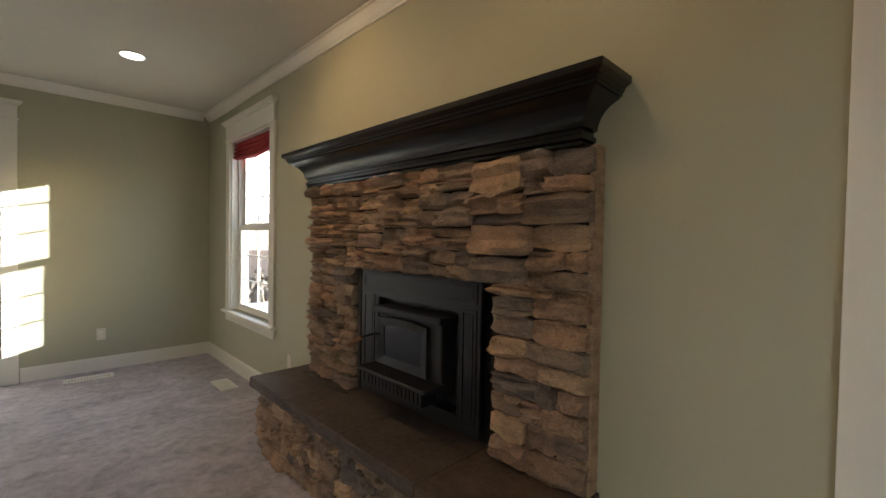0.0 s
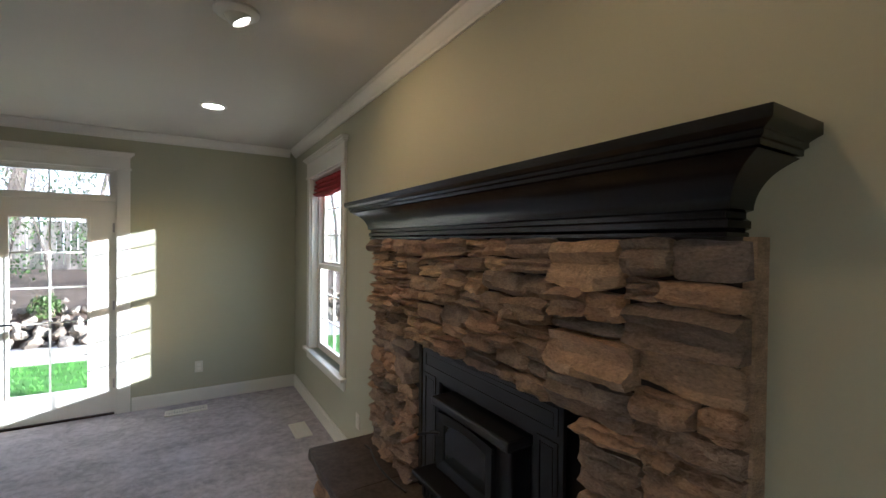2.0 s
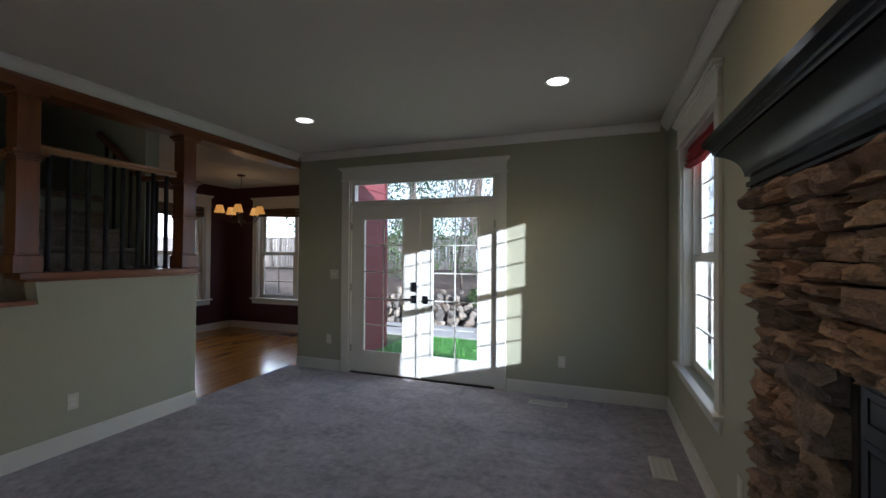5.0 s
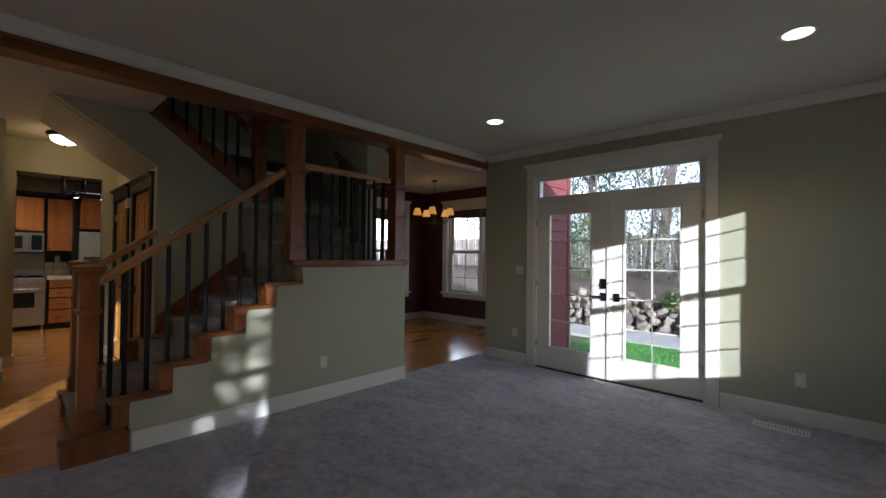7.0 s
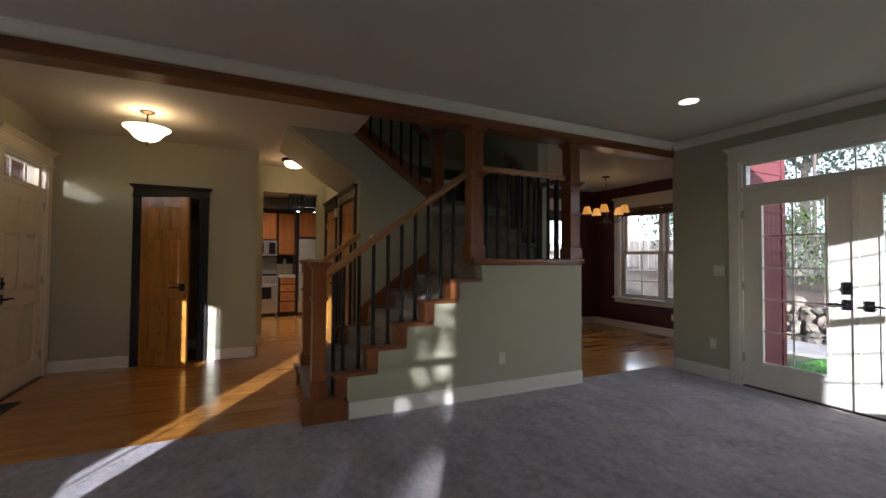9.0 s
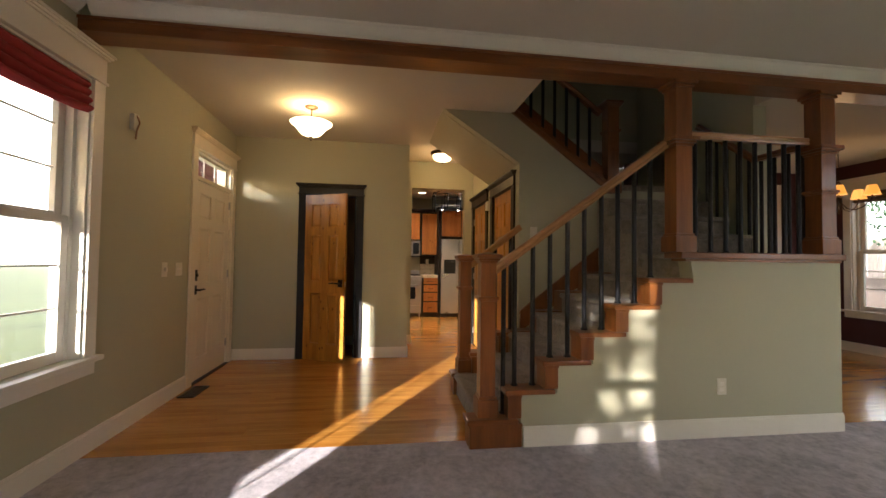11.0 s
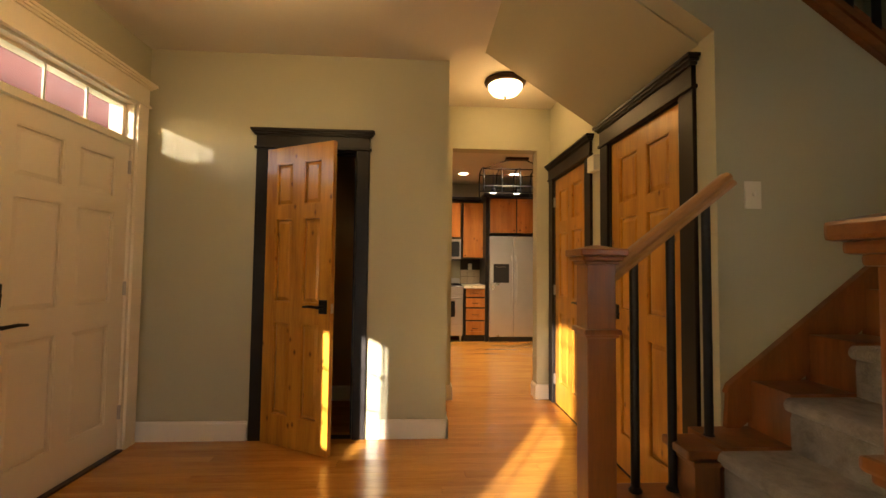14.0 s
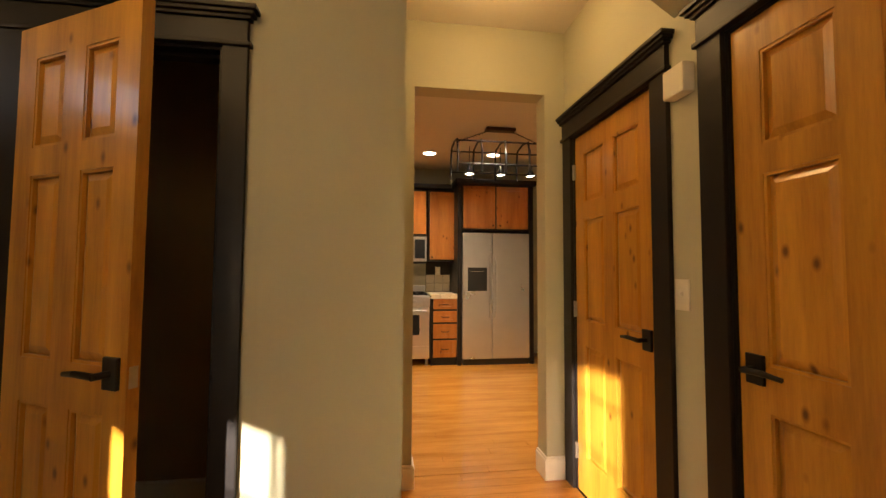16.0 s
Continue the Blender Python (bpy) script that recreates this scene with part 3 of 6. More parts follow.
roman_shade("roman_shade", pose(EAST + 0.06, NE_WIN[1] - 0.02, 0, 0, 0, -90), NE_WIN[1] - NE_WIN[0] - 0.04, 2.31, 0.165, M_RED, "gathered dark red cloth roman shade", 4, 0.055)
roman_shade("roman_shade", pose(EAST + 0.06, SE_WIN[1] - 0.02, 0, 0, 0, -90), SE_WIN[1] - SE_WIN[0] - 0.04, 2.31, 0.165, M_RED, "gathered dark red cloth roman shade", 4, 0.055)
for a, b in (S_WIN_A, S_WIN_B):
    roman_shade("roman_shade", pose(b - 0.02, SOUTH - 0.02, 0, 0, 0, 180), b - a - 0.04, 2.31, 0.20, M_RED, "gathered dark red cloth roman shade", 4, 0.055)
roman_shade("bamboo_shade", pose(-5.08, DIN_N + 0.05, 0), 1.76, 2.32, 0.15, M_BAMBOO, "rolled woven bamboo roman shade", 3, 0.05)
roman_shade("bamboo_shade", pose(DIN_W - 0.05, W2[0] + 0.02, 0, 0, 0, 90), W2[1] - W2[0] - 0.04, 2.32, 0.20, M_BAMBOO, "rolled woven bamboo roman shade", 3, 0.05)


# ---- hardware ----
def lever_set(parent, x, y, z, side, material=M_IRON, deadbolt=False):
    """A square rose with a lever that points along x by side; room at y < 0."""
    bm = bmesh.new()
    box(bm, x - 0.030, x + 0.030, y - 0.012, y, z - 0.045, z + 0.045, bevel=0.003)
    part("rose", bm, material, parent)
    bm = bmesh.new()
    cyl(bm, (x, y - 0.010, z), (x, y - 0.055, z), 0.010)
    cyl(bm, (x, y - 0.05, z), (x + side * 0.07, y - 0.056, z + 0.004), 0.010, 0.009)
    cyl(bm, (x + side * 0.07, y - 0.056, z + 0.004), (x + side * 0.125, y - 0.05, z - 0.002), 0.009, 0.007)
    part("lever", bm, material, parent, soft=True)
    if deadbolt:
        bm = bmesh.new()
        box(bm, x - 0.030, x + 0.030, y - 0.014, y, z + 0.09, z + 0.20, bevel=0.004)
        cyl(bm, (x, y - 0.012, z + 0.145), (x, y - 0.030, z + 0.145), 0.014)
        part("deadbolt", bm, material, parent)


def hinge(parent, x, y, z):
    bm = bmesh.new()
    cyl(bm, (x, y, z - 0.045), (x, y, z + 0.045), 0.007)
    box(bm, x - 0.014, x + 0.014, y + 0.004, y + 0.008, z - 0.043, z + 0.043)
    part("hinge", bm, M_HINGE, parent)


def panel_door(parent, m, w, h, t, material, panels):
    """A framed door: stiles, rails and raised panels with moulded edges; front at y = -t, from x = 0 to w."""
    bm = bmesh.new()
    wall_boxes(bm, "x", 0, w, -t, 0, 0, h, panels)
    s = part("door_leaf", bm, material, parent)
    s.matrix_local = m
    for x0, x1, z0, z1 in panels:
        bm = bmesh.new()
        box(bm, x0, x1, -t + 0.0165, -0.0165, z0, z1)
        for ya, sg in ((-t, 1), (0.0, -1)):
            # sloped raised field
            q = 0.035
            o = [(x0 + 0.008, z0 + 0.008), (x1 - 0.008, z0 + 0.008), (x1 - 0.008, z1 - 0.008), (x0 + 0.008, z1 - 0.008)]
            i = [(x0 + q, z0 + q), (x1 - q, z0 + q), (x1 - q, z1 - q), (x0 + q, z1 - q)]
            vo = [bm.verts.new((x, ya + sg * 0.017, z)) for x, z in o]
            vi = [bm.verts.new((x, ya + sg * 0.005, z)) for x, z in i]
            for k in range(4):
                bm.faces.new((vo[k], vo[(k + 1) % 4], vi[(k + 1) % 4], vi[k]))
            bm.faces.new(vi)
            # moulding round the panel
            for a, b, c, d in ((x0, x1, z0, z0 + 0.009), (x0, x1, z1 - 0.009, z1), (x0, x0 + 0.009, z0 + 0.009, z1 - 0.009), (x1 - 0.009, x1, z0 + 0.009, z1 - 0.009)):
                box(bm, a, b, min(ya + sg * 0.003, ya + sg * 0.0165), max(ya + sg * 0.003, ya + sg * 0.0165), c, d)
        part("panel", bm, material, s)
    return s


def six_panels(w, h, stile=0.11):
    m = w / 2
    c = 0.048
    rows = ((0.20, 0.82), (0.955, 1.525), (1.615, h - 0.11))
    return [(a, b, z0, z1) for z0, z1 in rows for a, b in ((stile, m - c), (m + c, w - stile))]


def door_frame(parent, w, h, material, thick, head_top, cas=0.105):
    bm = bmesh.new()
    for b in ((-0.015, 0.0, 0, h + 0.015), (w, w + 0.015, 0, h + 0.015), (0.0, w, h, h + 0.015)):
        box(bm, b[0], b[1], 0.0, thick, b[2], b[3])
    for b in ((0.0, 0.012, 0, h), (w - 0.012, w, 0, h), (0.012, w - 0.012, h - 0.012, h)):
        box(bm, b[0], b[1], 0.045, 0.075, b[2], b[3])
    part("jamb", bm, material, parent)
    casing_sides(parent, -0.012, w + 0.012, 0, h + 0.012, cas, material)
    header(parent, -0.012 - cas, w + 0.012 + cas, h + 0.012, head_top, material)


# closet door, ajar into the foyer
d = thing("door_1", pose(WEST, CLOSET[0] + 0.005, 0, 0, 0, 90), "stained knotty pine six-panel closet door, ajar", "door", "pine doors", kind="structure")
door_frame(d, CLOSET[1] - CLOSET[0] - 0.01, 2.035, M_BLACKTRIM, 0.12, 2.185, 0.09)
leaf = panel_door(d, pose(0.004, -0.006, 0.008, 0, 0, -28), 0.580, 2.02, 0.036, M_PINE, six_panels(0.580, 2.02, 0.092))
for side, yy in ((-1, -0.036),):
    lever_set(leaf, 0.580 - 0.055, yy, 0.94, side)
for z in (0.22, 1.02, 1.82):
    hinge(d, 0.0, -0.012, z)
boxpart("latch", (0.5795, 0.5815, -0.030, -0.006, 0.90, 0.96), M_HINGE, leaf)

# hall doors under the stairs
for nm, (a, b), hx, sd in (("door_2", D2, 0.665, -1), ("door_3", D3, 0.06, 1)):
    w_ = b - a
    d = thing(nm, pose(a, HALL_N, 0), "stained knotty pine six-panel door, closed, black casing", "door", "pine doors", kind="structure")
    door_frame(d, w_, 2.025, M_BLACKTRIM, 0.12, 2.185)
    leaf = panel_door(d, pose(0.003, 0.042, 0.008), w_ - 0.006, 2.012, 0.036, M_PINE, six_panels(w_ - 0.006, 2.012, 0.10))
    lever_set(leaf, hx, -0.036, 0.94, sd)
    hx2 = 0.0 if hx > 0.3 else w_
    for z in (0.22, 1.02, 1.82):
        hinge(d, hx2, -0.004, z)

# front door with transom
W_F = FRONT[1] - FRONT[0]
d = thing("door_4", pose(FRONT[1], SOUTH, 0, 0, 0, 180), "cream painted six-panel front door with transom light", "door", kind="structure")
bm = bmesh.new()
for b in ((0.0, 0.02, 0, 2.30), (W_F - 0.02, W_F, 0, 2.30), (0.02, W_F - 0.02, 2.28, 2.30), (0.02, W_F - 0.02, 2.00, 2.04)):
    box(bm, b[0], b[1], 0.0, TH, b[2], b[3])
part("jamb", bm, M_DOORWHITE, d)
casing_sides(d, 0.0, W_F, 0, 2.30, 0.10, M_DOORWHITE)
header(d, -0.10, W_F + 0.10, 2.30, 2.47, M_DOORWHITE)
leaf = panel_door(d, pose(0.022, 0.06, 0.012), W_F - 0.044, 1.982, 0.045, M_DOORWHITE, six_panels(W_F - 0.044, 1.982, 0.12))
lever_set(leaf, 0.055, -0.045, 0.90, 1, M_IRON, True)
for z in (0.25, 1.05, 1.85):
    hinge(d, W_F - 0.02, 0.008, z)
boxpart("threshold", (0.02, W_F - 0.02, -0.02, TH, 0.0, 0.012), M_BRONZE, d)
bm = bmesh.new()
for b in ((0.02, 0.05, 2.04, 2.28), (W_F - 0.05, W_F - 0.02, 2.04, 2.28), (0.05, W_F - 0.05, 2.04, 2.062), (0.05, W_F - 0.05, 2.258, 2.28)):
    box(bm, b[0], b[1], 0.05, 0.09, b[2], b[3])
tr = part("transom", bm, M_DOORWHITE, d)
for k in (1, 2):
    x = 0.05 + (W_F - 0.1) * k / 3
    boxpart("muntin", (x - 0.006, x + 0.006, 0.06, 0.072, 2.062, 2.258), M_TRIM, tr)
boxpart("pane", (0.048, W_F - 0.048, 0.074, 0.078, 2.060, 2.260), M_GLASS, tr).visible_shadow = False

# french doors with transom
W_D = FD[1] - FD[0]
d = thing("door_5", pose(FD[0], NORTH, 0), "white french patio doors with gridded glass, closed", "door", kind="structure")
bm = bmesh.new()
for b in ((0.0, 0.02, 0, 2.36), (W_D - 0.02, W_D, 0, 2.36), (0.02, W_D - 0.02, 2.34, 2.36), (0.02, W_D - 0.02, 2.05, 2.085)):
    box(bm, b[0], b[1], 0.0, TH, b[2], b[3])
part("jamb", bm, M_TRIM, d)
casing_sides(d, 0.0, W_D, 0, 2.36, 0.105)
header(d, -0.105, W_D + 0.105, 2.36, 2.525)
boxpart("threshold", (0.02, W_D - 0.02, -0.004, TH, 0.0, 0.014), M_BRONZE, d, "dark bronze threshold")
mid = W_D / 2
for k, (a, b) in enumerate(((0.022, mid - 0.002), (mid + 0.002, W_D - 0.022))):
    gx0, gx1 = (0.195, 0.725) if k == 0 else (W_D - 0.762, W_D - 0.215)
    bm = bmesh.new()
    wall_boxes(bm, "x", a, b, 0.018, 0.062, 0.018, 2.048, [(gx0, gx1, 0.275, 1.885)])
    lf = part("door_leaf", bm, M_TRIM, d)
    bm = bmesh.new()
    for q in ((gx0 - 0.016, gx0 + 0.008, 0.259, 1.901), (gx1 - 0.008, gx1 + 0.016, 0.259, 1.901), (gx0 + 0.008, gx1 - 0.008, 0.259, 0.283), (gx0 + 0.008, gx1 - 0.008, 1.877, 1.901)):
        box(bm, q[0], q[1], 0.011, 0.03, q[2], q[3], bevel=0.003)
    part("glazing_bead", bm, M_TRIM, lf)
    p = boxpart("pane", (gx0, gx1, 0.038, 0.042, 0.275, 1.885), M_GLASS, lf)
    p.visible_shadow = False
    x = (gx0 + gx1) / 2
    boxpart("muntin", (x - 0.007, x + 0.007, 0.031, 0.037, 0.283, 1.877), M_TRIM, lf)
    for i in range(1, 5):
        z = 0.275 + 1.61 * i / 5
        boxpart("muntin", (gx0 + 0.008, gx1 - 0.008, 0.030, 0.036, z - 0.007, z + 0.007), M_TRIM, lf)
    if k == 0:
        lever_set(lf, b - 0.055, 0.018, 0.93, -1, M_IRON, True)
    else:
        lever_set(lf, a + 0.085, 0.018, 0.93, 1, M_IRON)
    for z in (0.3, 1.05, 1.8):
        hinge(d, 0.02 if k == 0 else W_D - 0.02, 0.006, z)
bm = bmesh.new()
box(bm, mid - 0.022, mid + 0.022, 0.006, 0.018, 0.02, 2.048, bevel=0.003)
part("astragal", bm, M_TRIM, d)
bm = bmesh.new()
for b in ((0.02, 0.055, 2.085, 2.34), (W_D - 0.055, W_D - 0.02, 2.085, 2.34), (0.055, W_D - 0.055, 2.085, 2.11), (0.055, W_D - 0.055, 2.315, 2.34)):
    box(bm, b[0], b[1], 0.02, 0.07, b[2], b[3])
tr = part("transom", bm, M_TRIM, d)
for k in (1, 2, 3):
    x = 0.055 + (W_D - 0.11) * k / 4
    boxpart("muntin", (x - 0.006, x + 0.006, 0.035, 0.045, 2.11, 2.315), M_TRIM, tr)
boxpart("pane", (0.053, W_D - 0.053, 0.047, 0.051, 2.108, 2.317), M_GLASS, tr).visible_shadow = False


# ---- staircase ----
RISE, RUN, Y1 = 0.188, 0.256, 1.562
NOSE = 2.030                   # end of the second side cap
CURB_E0, CURB_E1 = STAIR_X - 0.14, STAIR_X

bm = bmesh.new()
pts = [(1.797, 0.0), (4.30, 0.0), (4.30, 1.27), (3.053, 1.27)]
for k in range(6, 1, -1):
    pts += [(1.797 + RUN * (k - 1), RISE * k - 0.034), (1.797 + RUN * (k - 2), RISE * k - 0.034)]
prism(bm, pts, "x", CURB_E0 + 0.004, CURB_E1)
structure("wall_stair_low", bm, M_WALL, "sage green stepped low wall of the stairs")
bm = bmesh.new()
box(bm, -3.90, CURB_E0 + 0.004, 4.17, 4.285, 0.0, 1.27)
structure("wall_landing", bm, M_MAROON, "maroon low wall below the stair landing")

stairs = thing("staircase", (0, 0, 0), "carpeted staircase with stained wood caps and skirts", "staircase")


def carpet_step(x0, x1, y0, y1, z0, z1, axis="y", name="tread"):
    """A carpeted step with a rolled nosing towards lower y (or higher x)."""
    bm = bmesh.new()
    n = 0.028
    if axis == "y":
        prof = [(y1, z0), (y1, z1)] + [(y0 + n * (1 - math.sin(a)) - n * 0.9, z1 - 0.026 + 0.026 * math.cos(a)) for a in [i * math.pi / 10 for i in range(0, 11)]] + [(y0, z1 - 0.07), (y0, z0)]
        prism(bm, prof, "x", x0, x1)
    else:
        prof = [(x0, z0), (x0, z1)] + [(x1 - n * (1 - math.sin(a)) + n * 0.9, z1 - 0.026 + 0.026 * math.cos(a)) for a in [i * math.pi / 10 for i in range(0, 11)]] + [(x1, z1 - 0.07), (x1, z0)]
        prism(bm, prof, "y", y0, y1)
    return part(name, bm, M_STAIRCARPET, stairs, soft=True)


XL, XR = -3.70, CURB_E0 + 0.002
for k in range(1, 7):
    y = Y1 + RUN * (k - 1)
    carpet_step(XL, XR, y, Y1 + RUN * k + 0.03, 0.0 if k == 1 else RISE * (k - 1) - 0.05, RISE * k)
carpet_step(-3.86, XR, Y1 + RUN * 6, 4.17, 1.10, 1.316, name="landing")
for k in range(1, 4):
    carpet_step(-3.20 - RUN * k, -3.20 - RUN * (k - 1), 3.06, 4.17, 1.2, 1.316 + RISE * k, "x")
bm = bmesh.new()
box(bm, -5.12, -3.968, 3.10, 4.47, 1.95, 2.068)
part("upper_landing", bm, M_STAIRCARPET, stairs)
for k in range(1, 8):
    y = 3.10 - RUN * (k - 1)
    bm = bmesh.new()
    box(bm, -5.10, GREEN_X - 0.11, y - RUN - 0.02, y, 2.068 + RISE * (k - 1) - 0.05, 2.068 + RISE * k, bevel=0.012)
    part("tread", bm, M_STAIRCARPET, stairs)


def cap_and_riser(k, x0, x1, over_r, over_l, trim=0.0):
    """Wooden side cap of step k with the riser block below its nose."""
    ye = NOSE + RUN * (k - 2)
    bm = bmesh.new()
    box(bm, x0 - over_l, x1 + over_r, ye - 0.345 + trim, ye, RISE * k - 0.034, RISE * k, bevel=0.009)
    part("side_cap", bm, M_CHERRYH, stairs)
    bm = bmesh.new()
    z0 = 0.0 if k == 1 else RISE * (k - 1)
    box(bm, x0 - 0.004, x1 + 0.010, ye - 0.325 + trim, ye - 0.233 + (0.26 if k == 1 else 0.0), z0, RISE * k - 0.034)
    box(bm, x0 - 0.008, x1 + 0.016, ye - 0.332 + trim, ye - 0.228 + (0.26 if k == 1 else 0.0), RISE * k - 0.052, RISE * k - 0.034, bevel=0.004)
    part("riser_block", bm, M_CHERRY, stairs)


for k in range(1, 7):
    cap_and_riser(k, CURB_E0, CURB_E1, 0.026, 0.004)
for k in range(1, 4):
    cap_and_riser(k, -3.84, -3.70, 0.004, 0.026, 0.085 if k == 1 else 0.0)
bm = bmesh.new()
box(bm, CURB_E0 - 0.02, CURB_E1 + 0.032, 2.955, 4.32, 1.27, 1.316, bevel=0.010)
box(bm, CURB_E0 - 0.0, CURB_E1 + 0.014, 3.0, 4.30, 1.250, 1.27, bevel=0.005)
part("landing_cap", bm, M_CHERRYH, stairs)
bm = bmesh.new()
box(bm, -3.9, CURB_E0 - 0.02, 4.155, 4.31, 1.272, 1.316, bevel=0.008)
part("landing_cap", bm, M_CHERRYH, stairs)
# skirt boards against the wall
bm = bmesh.new()
prism(bm, [(2.22, 0.53), (2.235, 0.735), (3.20, 1.485), (3.20, 1.25)], "x", GREEN_X, GREEN_X + 0.022)
prism(bm, [(2.22, 0.715), (2.235, 0.750), (3.20, 1.502), (3.20, 1.468)], "x", GREEN_X + 0.001, GREEN_X + 0.030)
part("skirt_board", bm, M_CHERRY, stairs)
for k in range(3, 7):
    bm = bmesh.new()
    box(bm, GREEN_X + 0.001, XL + 0.004, Y1 + RUN * (k - 1), Y1 + RUN * k - 0.001, 0.10 + RISE * (k - 3), RISE * k + 0.012)
    part("side_filler", bm, M_CHERRY, stairs)
# string of the upper flight
bm = bmesh.new()
prism(bm, [(3.20, 1.956), (3.20, 2.021), (1.10, 3.56), (1.10, 3.49)], "x", GREEN_X - 0.005, GREEN_X + 0.028)
prism(bm, [(3.20, 2.011), (3.20, 2.046), (1.10, 3.585), (1.10, 3.55)], "x", GREEN_X - 0.06, GREEN_X + 0.040)
part("string_board", bm, M_CHERRYH, stairs)
bm = bmesh.new()
prism(bm, [(3.16, 2.05), (3.16, 2.25), (1.10, 3.75), (1.10, 3.55)], "x", GREEN_X - 0.108, GREEN_X - 0.062)
part("string_board", bm, M_CHERRYH, stairs)


def newel(name, x, y, z0, z1, label, w=0.125, cap=True, bands=(), post=False):
    """A square box newel: plinth, moulded bands and a stepped cap."""
    e = thing(name, (x, y, z0), label, "newel post")
    h = z1 - z0
    bm = bmesh.new()
    s = w / 2
    box(bm, -s, s, -s, s, 0, h, bevel=0.004)
    part("shaft", bm, M_CHERRY, e)
    bm = bmesh.new()
    box(bm, -s - 0.018, s + 0.018, -s - 0.018, s + 0.018, 0.0, 0.115, bevel=0.004)
    box(bm, -s - 0.009, s + 0.009, -s - 0.009, s + 0.009, 0.115, 0.135, bevel=0.006)
    part("plinth", bm, M_CHERRY, e)
    for z in bands:
        bm = bmesh.new()
        box(bm, -s - 0.016, s + 0.016, -s - 0.016, s + 0.016, z - z0 - 0.010, z - z0 + 0.010, bevel=0.006)
        box(bm, -s - 0.008, s + 0.008, -s - 0.008, s + 0.008, z - z0 - 0.022, z - z0 - 0.008, bevel=0.004)
        part("band", bm, M_CHERRY, e)
    if cap:
        bm = bmesh.new()
        for o, a, b in ((0.010, h - 0.062, h - 0.045), (0.022, h - 0.047, h - 0.030), (0.034, h - 0.030, h - 0.004)):
            box(bm, -s - o, s + o, -s - o, s + o, a, b, bevel=0.006)
        q = s + 0.028
        top = [bm.verts.new(v) for v in ((-q, -q, h - 0.004), (q, -q, h - 0.004), (q, q, h - 0.004), (-q, q, h - 0.004))]
        tip = bm.verts.new((0, 0, h + 0.014))
        for i in range(4):
            bm.faces.new((top[i], top[(i + 1) % 4], tip))
        part("cap", bm, M_CHERRYH, e)
    elif post:
        bm = bmesh.new()
        zc = 2.135 - z0
        for o, a, b in ((0.008, zc - 0.05, zc - 0.03), (0.020, zc - 0.03, zc - 0.012), (0.036, zc - 0.012, zc + 0.014)):
            box(bm, -s - o, s + o, -s - o, s + o, a, b, bevel=0.005)
        part("capital", bm, M_CHERRY, e)
        bm = bmesh.new()
        for o, a, b in ((0.012, h - 0.05, h - 0.028), (0.028, h - 0.028, h - 0.002)):
            box(bm, -s - o, s + o, -s - o, s + o, a, b, bevel=0.005)
        part("top_moulding", bm, M_CHERRY, e)
    return e


RX = -2.660
newel("newel_post", -2.650, 1.578, RISE, 1.280, "reddish-brown box newel post at stair foot", w=0.105, bands=(0.98,))
newel("newel_post", -3.795, 1.648, RISE, 1.290, "reddish-brown box newel post at stair foot", w=0.108, bands=(0.98,))
newel("stair_post", -2.630, 3.01, 1.316, 2.565, "reddish-brown square post up to beam", w=0.130, cap=False, post=True)
newel("stair_post", -2.630, 4.22, 1.316, 2.565, "reddish-brown square post up to beam", w=0.130, cap=False, post=True, bands=(1.80,))
newel("newel_post", GREEN_X - 0.03, 3.22, 1.96, 2.93, "dark reddish newel post of upper flight", w=0.125, bands=(2.62,))


def handrail(name, p, q, label, material=M_OAK):
    """A moulded rail from p to q, its top rounded."""
    p, q = Vector(p), Vector(q)
    d = q - p
    prof = [(-0.026, -0.028), (0.026, -0.028), (0.028, -0.016), (0.021, -0.006), (0.030, 0.008), (0.028, 0.022), (0.014, 0.031), (-0.014, 0.031), (-0.028, 0.022), (-0.030, 0.008), (-0.021, -0.006), (-0.028, -0.016)]
    flat = Vector((d.x, d.y, 0)).normalized()
    side = Vector((flat.y, -flat.x, 0))
    up = side.cross(d.normalized())
    if up.z < 0:
        up = -up
    bm = bmesh.new()
    a = [bm.verts.new(p + side * u + up * v) for u, v in prof]
    b = [bm.verts.new(q + side * u + up * v) for u, v in prof]
    n = len(prof)
    for i in range(n):
        bm.faces.new((a[i], a[(i + 1) % n], b[(i + 1) % n], b[i]))
    bm.faces.new(a[::-1])
    bm.faces.new(b)
    return tagged(obj(name, bm, material, True), label, "handrail")


def baluster(x, y, z0, z1, group):
    e = thing("baluster", (x, y, z0), "slim black iron stair baluster", "baluster", group)
    bm = bmesh.new()
    cyl(bm, (0, 0, 0), (0, 0, z1 - z0), 0.0165, None, 14)
    part("bar", bm, M_IRON, e, soft=True)
    bm = bmesh.new()
    lathe(bm, [(0.025, 0.0), (0.025, 0.006), (0.0175, 0.018)], seg=12)
    part("shoe", bm, M_IRON, e)
    return e


def rail_z(y, p, q):
    return p[1] + (q[1] - p[1]) * (y - p[0]) / (q[0] - p[0])


